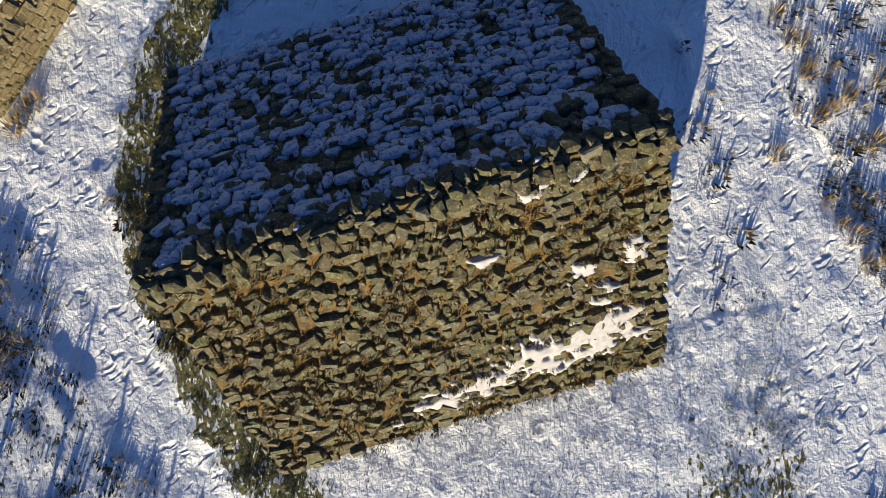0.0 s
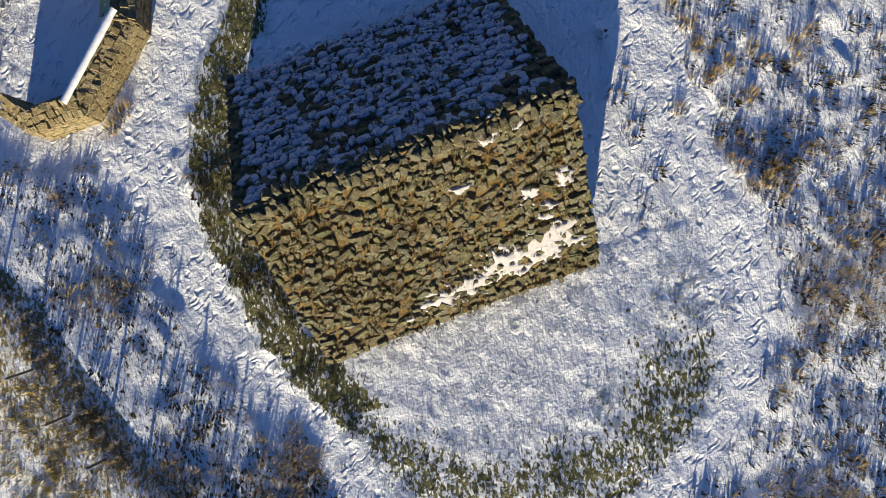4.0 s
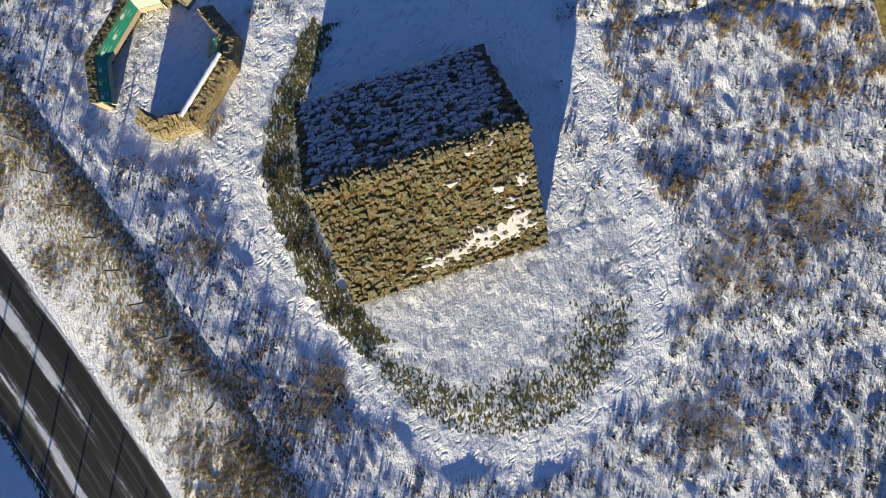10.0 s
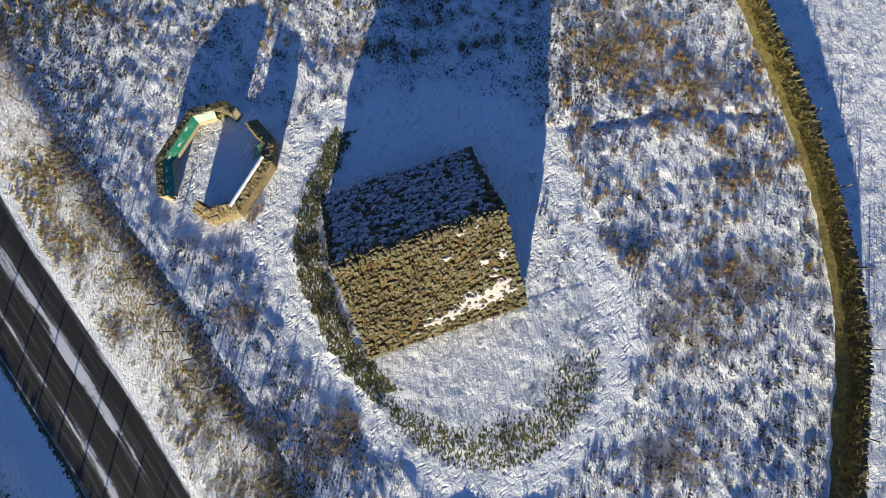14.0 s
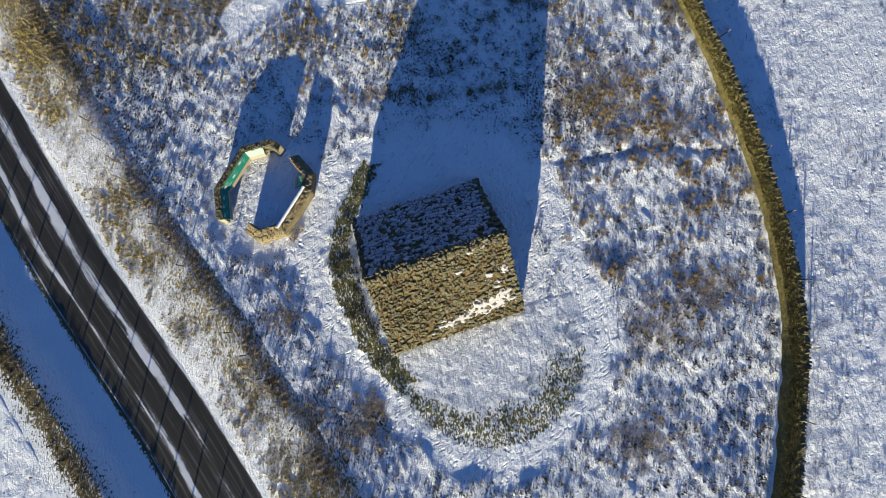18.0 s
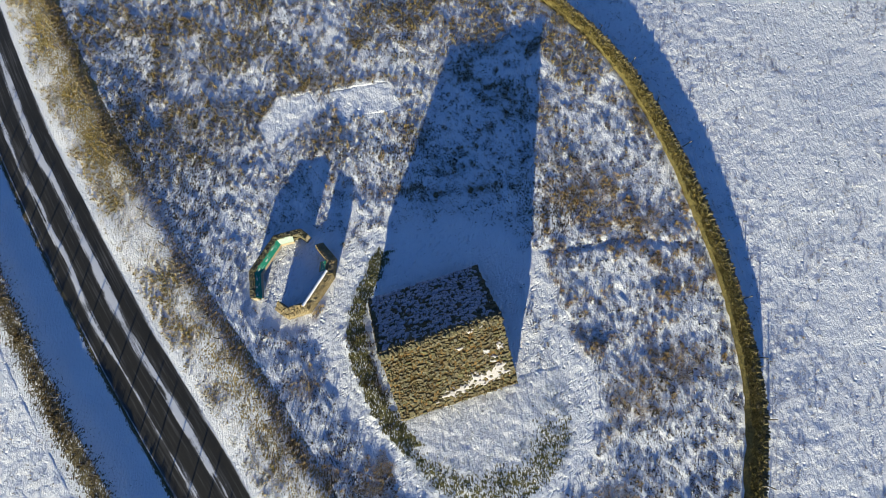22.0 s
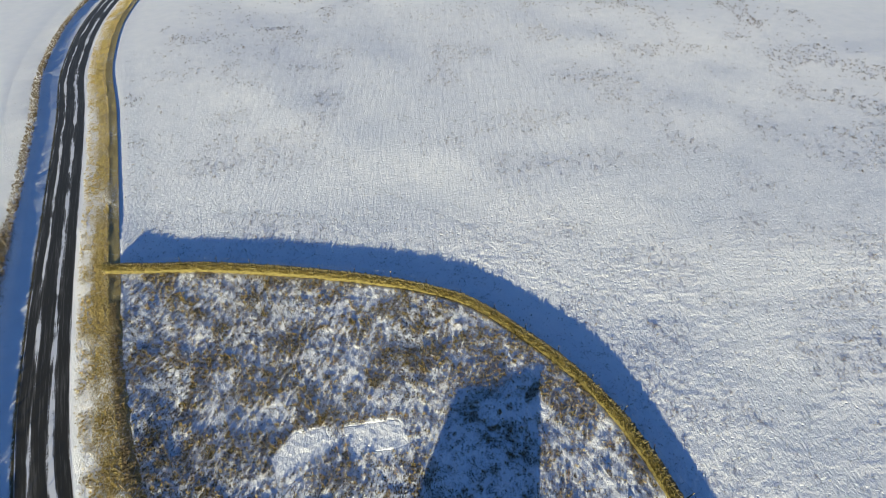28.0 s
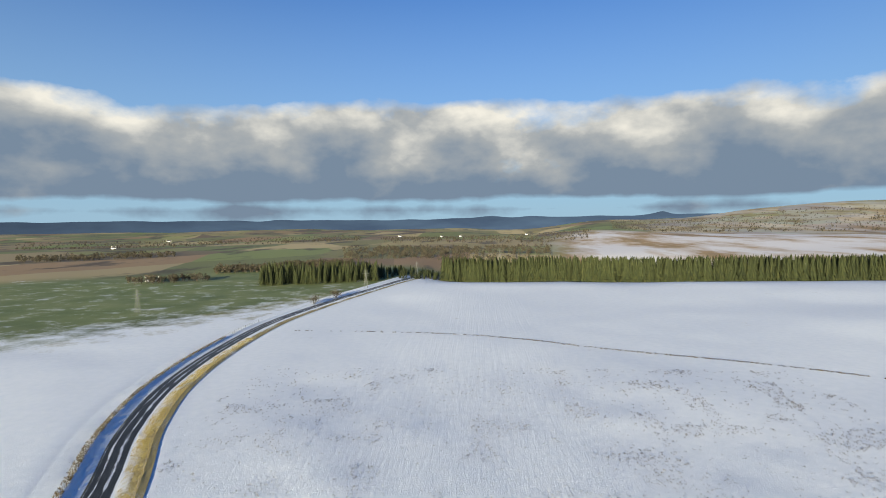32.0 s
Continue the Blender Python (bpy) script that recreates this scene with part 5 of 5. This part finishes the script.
    tufts("crest_grass", np.stack([x, y, surface(x, y)], 1), MAT_SPRIG, "withered grass along the crest of the far bank", "grass", 14, (0.15, 0.35), 0.22, 0.018, 1.0, 28)
    # sparse sprigs over the open fields
    def field_w(x, y):
        g = ground_parts(x, y)
        d = -side_of(DYKE_Q, DYKE_T, x, y)
        by_dyke = step01(d, 0.6, 1.2) * (1 - step01(d, 3, 7)) * 0.8
        return (1 - g[2]) * step01(np.abs(g[1]), 9, 11) * np.clip(0.10 + 0.9 * step01(vnoise(x, y, 9, 3), 0.6, 0.8) + by_dyke, 0, 1)
    field = scatter(30000, -80, 110, -25, 190, field_w, 15)
    size = 1.7 + np.hypot(field[:, 0], field[:, 1]) / 150 * r.uniform(0.6, 1.3, len(field))
    tufts("field_sprigs", field, MAT_SPRIG, "sparse dark stubble in the open snowfield", "grass", 7, (0.06, 0.15), 0.13, 0.018, 1.3, 29, size, thin=True)
    def close_w(x, y):
        d = -side_of(DYKE_Q, DYKE_T, x, y)
        return step01(d, 0.7, 1.2) * (0.15 + 0.75 * step01(vnoise(x, y, 4, 6), 0.45, 0.75) + 0.4 * (1 - step01(d, 3, 9)))
    near_field = np.concatenate([scatter(22000, 14, 62, -22, 62, close_w, 35), scatter(3500, -48, 16, 48, 66, lambda x, y: close_w(x, y) * step01(ground_parts(x, y)[1], 9, 10), 36)])
    tufts("near_field_sprigs", near_field, MAT_SPRIG, "small dark sprigs dotting the snow outside the dyke", "grass", 9, (0.03, 0.10), 0.10, 0.026, 1.0, 35, r.uniform(0.6, 1.7, len(near_field)), thin=True)
    # a beaten animal track across the field
    q, tan = smooth_line(TRACK, 0.55)
    r = np.random.RandomState(7)
    q = q[r.rand(len(q)) < 0.75] 
    q = q + r.normal(size=q.shape) * 0.16
    tufts("track_marks", np.column_stack([q, surface(q[:, 0], q[:, 1])]), MAT_SPRIG, "dark marks of a trodden track through the snowfield", "track", 14, (0.06, 0.13), 0.17, 0.045, 1.3, 31, thin=True)
    spots = []
    for k, (x, y) in enumerate(((-61.8, 148), (-52.6, 137), (-62.2, 121), (-33.4, 80), (-40, 79), (3.2, 88), (9.7, 93.6), (36, 121), (17.6, 92), (42, 118), (50, 85), (-44, 88), (26.6, 40))):
        spots.append(np.random.RandomState(60 + k).normal(size=(26 if k < 12 else 6, 2)) * ((3.0, 2.2) if k < 12 else (0.3, 0.3)) + (x, y))
    spots = np.concatenate(spots)
    tufts("field_tufts", np.column_stack([spots, surface(spots[:, 0], spots[:, 1])]), MAT_SPRIG, "small groups of dark tufts in the snowfield", "grass", 16, (0.1, 0.3), 0.24, 0.03, 1.0, 32, thin=True)


build_vegetation()


def build_stones():
    """Loose boulders and the bare stones by the old foundations."""
    rnd = random.Random(12)
    sets = stone_set(MAT_DYKE, "boulder")
    for x, y, s in ((-1.8, 13.9, 0.5), (1.6, 14.2, 0.4), (2.6, 14.3, 0.35), (5.5, -6.0, 0.16)):
        ob = new("boulder", sets[rnd.randrange(12)])
        ob.matrix_world = pose(x, y, gz(x, y) - 0.08, 0, 0, rnd.uniform(0, 360)) @ Matrix.Diagonal((s * 1.4, s, s * 0.6, 1))
        tagged(ob, "grey lichened boulder half sunk in snow", "stone", "loose boulders")


build_stones()


# ---------------- far woods, hedges, farms, pylons ----------------
def spruces(name, places, label, seed, tall=(15, 22)):
    """A stand of spruces: layered drooping branch whorls on thin trunks."""
    rnd = np.random.RandomState(seed)
    V3, T, n = [], [], 0
    for x, y, z in places:
        h = rnd.uniform(*tall)
        R = h * rnd.uniform(0.15, 0.2)
        layers = 9
        for L in range(layers):
            f = L / layers
            zc, rr = z + h * (0.06 + 0.86 * f), R * (1 - f) ** 0.8 + 0.15
            arms = 7
            a0 = rnd.rand() * 6.28
            for k in range(arms):
                a = a0 + 6.283 * (k + rnd.uniform(-0.2, 0.2)) / arms
                ro = rr * rnd.uniform(0.75, 1.15)
                w = rr * 0.5
                c, s = math.cos(a), math.sin(a)
                V3 += [(x, y, zc + h * 0.14), (x + c * ro - s * w * 0.5, y + s * ro + c * w * 0.5, zc - h * 0.03 * rnd.rand()), (x + c * ro * 1.15, y + s * ro * 1.15, zc - h * 0.015), (x + c * ro + s * w * 0.5, y + s * ro - c * w * 0.5, zc - h * 0.03 * rnd.rand())]
                T += [(n, n + 1, n + 2), (n, n + 2, n + 3)]
                n += 4
        V3 += [(x - 0.25, y, z - 1), (x + 0.25, y, z - 1), (x, y, z + h)]
        T.append((n, n + 1, n + 2))
        n += 3
    return tagged(new(name, tri_mesh(name, np.array(V3), np.array(T), MAT_NEEDLE)), label, "woodland", kind="stuff")


def place_trees(n, corners, seed, dens=None):
    """Random spots in a four-cornered plot."""
    r = np.random.RandomState(seed)
    a, b, c, d = (np.array(p, float) for p in corners)
    u, v = r.rand(n, 1), r.rand(n, 1)
    p = (a * (1 - u) + b * u) * (1 - v) + (d * (1 - u) + c * u) * v
    if dens is not None:
        p = p[dens(p)]
    z = ground_parts(p[:, 0], p[:, 1])[0]
    return np.column_stack([p, z])


spruces("spruce_plantation", place_trees(1100, [(-33, 512), (430, 520), (440, 545), (-33, 530)], 31), "dense row of dark green spruces behind the brow of the snowfield", 41, (23, 28))
spruces("spruce_plantation", place_trees(240, [(-195, 455), (-92, 480), (-92, 530), (-205, 520)], 32), "block of dark spruces beyond the road", 42, (13, 20))
spruces("scattered_trees", place_trees(160, [(-95, 500), (-40, 520), (-40, 600), (-110, 600)], 33), "loose group of conifers and scrub past the road's brow", 43, (4, 8))


def broadleaf_wood(name, places, label, seed, tall, material):
    """Bare winter woods far off: domes of many small twig clumps."""
    rnd = np.random.RandomState(seed)
    V3, T, n = [], [], 0
    for x, y, z in places:
        h = rnd.uniform(*tall)
        for k in range(26):
            u = rnd.normal(size=3)
            u /= np.linalg.norm(u)
            p = np.array((x, y, z + h * 0.6)) + u * (h * 0.36, h * 0.36, h * 0.4) * rnd.uniform(0.5, 1)
            for e in range(2):
                d = rnd.normal(size=(3, 3)) * h * 0.09
                V3 += [tuple(p + d[0]), tuple(p + d[1]), tuple(p + d[2])]
                T.append((n, n + 1, n + 2))
                n += 3
        V3 += [(x - 0.3, y, z - 1), (x + 0.3, y, z - 1), (x, y, z + h * 0.7)]
        T.append((n, n + 1, n + 2))
        n += 3
    return tagged(new(name, tri_mesh(name, np.array(V3), np.array(T), material)), label, "woodland", kind="stuff")


MAT_TWIG = blades_material("bare_twigs", [(0.055, 0.043, 0.032), (0.08, 0.062, 0.042), (0.04, 0.036, 0.025), (0.062, 0.058, 0.032)])


def polar(x, dist):
    """A spot dist metres off, at the side angle x in degrees from straight ahead."""
    return (dist * math.sin(radians(x)), -8.5 + dist * math.cos(radians(x)))


def wood_belt(az0, az1, d0, d1, n, seed, tall=(4, 8)):
    P = [polar(az0, d0), polar(az1, d0), polar(az1, d1), polar(az0, d1)]
    return place_trees(n, P, seed), tall, seed


for az0, az1, d0, d1, n, seed in ((-26.5, -20, 640, 700, 170, 51), (-20, -13, 700, 740, 150, 52), (-14, 8, 800, 1150, 800, 53), (-42, -30, 1000, 1150, 300, 54), (-10, 12, 1300, 1900, 600, 55), (-42, -12, 1500, 2300, 700, 56),
                                 (14, 38, 1850, 2900, 1100, 57), (-34, -27, 560, 590, 60, 58)):
    places, tall, sd = wood_belt(az0, az1, d0, d1, n, seed)
    broadleaf_wood("far_wood", places, "bare brown winter woodland in the valley", sd, tall, MAT_TWIG)


def build_hedge():
    line = [(-92, 258), (-45, 256), (0, 246), (58, 221), (112, 196), (150, 175), (190, 150)]
    q, tan = smooth_line(line, 0.7)
    r = np.random.RandomState(9)
    keep = r.rand(len(q)) < np.clip(0.3 + (q[:, 0] + 60) / 120, 0.25, 1) * np.clip(3 * vnoise(q[:, 0], q[:, 1], 2.5, 5) - 0.4, 0.05, 1)
    q = q[keep] + r.normal(size=(keep.sum(), 2)) * 0.35
    tufts("field_ditch_grass", np.column_stack([q, surface(q[:, 0], q[:, 1])]), MAT_SPRIG, "line of brown grass along an old ditch across the snowfield", "grass", 20, (0.2, 0.55), 0.5, 0.05, 0.8, 30)


build_hedge()


def build_bush(x, y, h, seed):
    r = np.random.RandomState(seed)
    z = gz(x, y)
    bush = thing("roadside_bush", "dark bare bush beside the road at the brow", "bush", (x, y, z), "roadside bushes")
    bm = bmesh.new()
    for k in range(7):
        a = r.rand() * 6.28
        bmesh.ops.create_cone(bm, segments=5, radius1=0.12, radius2=0.03, depth=h * 0.8, matrix=pose(math.cos(a) * 0.2 * h, math.sin(a) * 0.2 * h, h * 0.35, 25 * math.sin(a), -25 * math.cos(a) * -1, 0))
    part("stem", bm, MAT_TWIG, bush)
    P = r.normal(size=(420, 3)) * (h * 0.3, h * 0.3, h * 0.22) + (0, 0, h * 0.6)
    D = r.normal(size=(420, 3, 3)) * h * 0.05
    v = (P[:, None] + D).reshape(-1, 3)
    under("crown", tri_mesh("crown", v, np.arange(len(v)).reshape(-1, 3), MAT_TWIG), bush)


build_bush(-108.5, 345, 5.5, 1)
build_bush(-101.5, 375, 6.5, 2)


def build_pylon(x, y, h, z=None):
    z = gz(x, y) if z is None else z
    pyl = thing("pylon", "grey steel lattice power pylon standing in the valley", "pylon", (x, y, z), "power pylons")
    w0, w1 = h * 0.1, h * 0.018
    half = lambda f: w0 + (w1 - w0) * min(f / 0.75, 1)
    def bar(bm, a, b, t):
        a, b = Vector(a), Vector(b)
        d = b - a
        m = Matrix.Translation((a + b) / 2) @ d.to_track_quat("Z", "Y").to_matrix().to_4x4() @ Matrix.Diagonal((t, t, d.length, 1))
        r = bmesh.ops.create_cube(bm, size=1)
        bmesh.ops.transform(bm, matrix=m, verts=r["verts"])
    for sx, sy in ((-1, -1), (1, -1), (1, 1), (-1, 1)):
        bm = bmesh.new()
        bar(bm, (sx * w0, sy * w0, -0.3), (sx * w1, sy * w1, h * 0.75), 0.12)
        bar(bm, (sx * w1, sy * w1, h * 0.75), (0, 0, h), 0.1)
        part("leg", bm, MAT_PYLON, pyl)
    bm = bmesh.new()
    for k in range(7):
        f0, f1 = k * 0.107, (k + 1) * 0.107
        a, b = half(f0), half(f1)
        for sx in (-1, 1):
            bar(bm, (-a, sx * a, f0 * h), (b, sx * b, f1 * h), 0.04)
            bar(bm, (a, sx * a, f0 * h), (-b, sx * b, f1 * h), 0.04)
            bar(bm, (sx * a, -a, f0 * h), (sx * b, b, f1 * h), 0.04)
    part("bracing", bm, MAT_PYLON, pyl)
    for f, L in ((0.62, 0.16), (0.76, 0.2), (0.9, 0.14)):
        bm = bmesh.new()
        bar(bm, (-h * L, 0, h * f), (h * L, 0, h * f), 0.13)
        bar(bm, (-h * L, 0, h * f), (0, 0, h * (f + 0.05)), 0.09)
        bar(bm, (h * L, 0, h * f), (0, 0, h * (f + 0.05)), 0.09)
        part("cross_arm", bm, MAT_PYLON, pyl)


for az, dist, h in ((-11.7, 452, 15), (-33.2, 385, 15), (-6.3, 560, 15), (2.6, 800, 22), (22.5, 1600, 34)):
    build_pylon(*polar(az, dist), h)


def build_farm(x, y, s, turn, seed):
    z = gz(x, y)
    r = random.Random(seed)
    house = thing("farmhouse", "small white rendered farmhouse with a slate roof, far in the valley", "house", (x, y, z), "valley farms")
    house.rotation_euler[2] = radians(turn)
    L, W, H, R = 7 * s, 3.4 * s, 4.2 * s, 3 * s
    bm = bmesh.new()
    box(bm, (-L, -W, -1), (L, W, H))
    for e in (-1, 1):
        a = [bm.verts.new((e * L * 0.999, -W, H)), bm.verts.new((e * L * 0.999, W, H)), bm.verts.new((e * L * 0.999, 0, H + R))]
        bm.faces.new(a)
    part("wall", bm, MAT_HOUSE, house)
    for e in (-1, 1):
        bm = bmesh.new()
        p = [(-L - 0.3, e * (W + 0.4), H - 0.25), (L + 0.3, e * (W + 0.4), H - 0.25), (L + 0.3, 0, H + R + 0.12), (-L - 0.3, 0, H + R + 0.12)]
        lo = [bm.verts.new(v) for v in p]
        bm.faces.new(lo)
        bmesh.ops.solidify(bm, geom=bm.faces[:], thickness=0.2)
        part("roof", bm, MAT_SLATE, house)
    for e in (-1, 1):
        bm = bmesh.new()
        box(bm, (e * L * 0.9 - 0.5, -0.5, H + R - 0.6), (e * L * 0.9 + 0.5, 0.5, H + R + 1.3))
        part("chimney", bm, MAT_HOUSE, house)
    for k in range(3):
        bm = bmesh.new()
        box(bm, (-L * 0.6 + k * L * 0.6 - 0.5, -W - 0.03, 1.2), (-L * 0.6 + k * L * 0.6 + 0.5, -W + 0.05, 2.7))
        part("window", bm, MAT_SLATE, house)


for az, dist, s, turn, seed in ((-32.2, 590, 0.5, 20, 1), (-31.6, 597, 0.42, 75, 2), (-35, 1500, 0.7, 10, 3), (-30.5, 2200, 1.1, 30, 4), (-3.5, 2000, 0.8, 0, 5), (-1.5, 2060, 0.8, 60, 6), (5.5, 2100, 0.8, 20, 7), (-8, 2300, 0.9, 10, 8)):
    build_farm(*polar(az, dist), s, turn, seed)


# ---------------- the far shore ----------------
def build_backdrop():
    m = Mat("hazed_hills", 1.0)
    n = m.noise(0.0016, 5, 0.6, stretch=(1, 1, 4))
    # the blue haze of distance is painted into the base colour
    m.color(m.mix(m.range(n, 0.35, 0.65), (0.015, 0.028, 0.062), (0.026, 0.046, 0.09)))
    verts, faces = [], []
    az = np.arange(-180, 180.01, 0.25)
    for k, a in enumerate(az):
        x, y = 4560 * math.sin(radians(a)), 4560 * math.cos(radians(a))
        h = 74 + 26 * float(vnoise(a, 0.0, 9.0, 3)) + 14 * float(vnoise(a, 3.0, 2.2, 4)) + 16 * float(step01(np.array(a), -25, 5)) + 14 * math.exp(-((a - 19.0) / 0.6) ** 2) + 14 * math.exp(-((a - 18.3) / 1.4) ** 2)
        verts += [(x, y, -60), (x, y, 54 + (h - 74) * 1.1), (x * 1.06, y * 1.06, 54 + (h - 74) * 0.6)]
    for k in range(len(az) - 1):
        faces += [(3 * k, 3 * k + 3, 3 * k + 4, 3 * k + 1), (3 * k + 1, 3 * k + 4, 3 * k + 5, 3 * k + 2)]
    tagged(new("backdrop", mesh_from("backdrop", verts, faces, m.m, True)), "far hills and firth along the horizon, blue distance haze put into their colour", "hills", kind="structure")


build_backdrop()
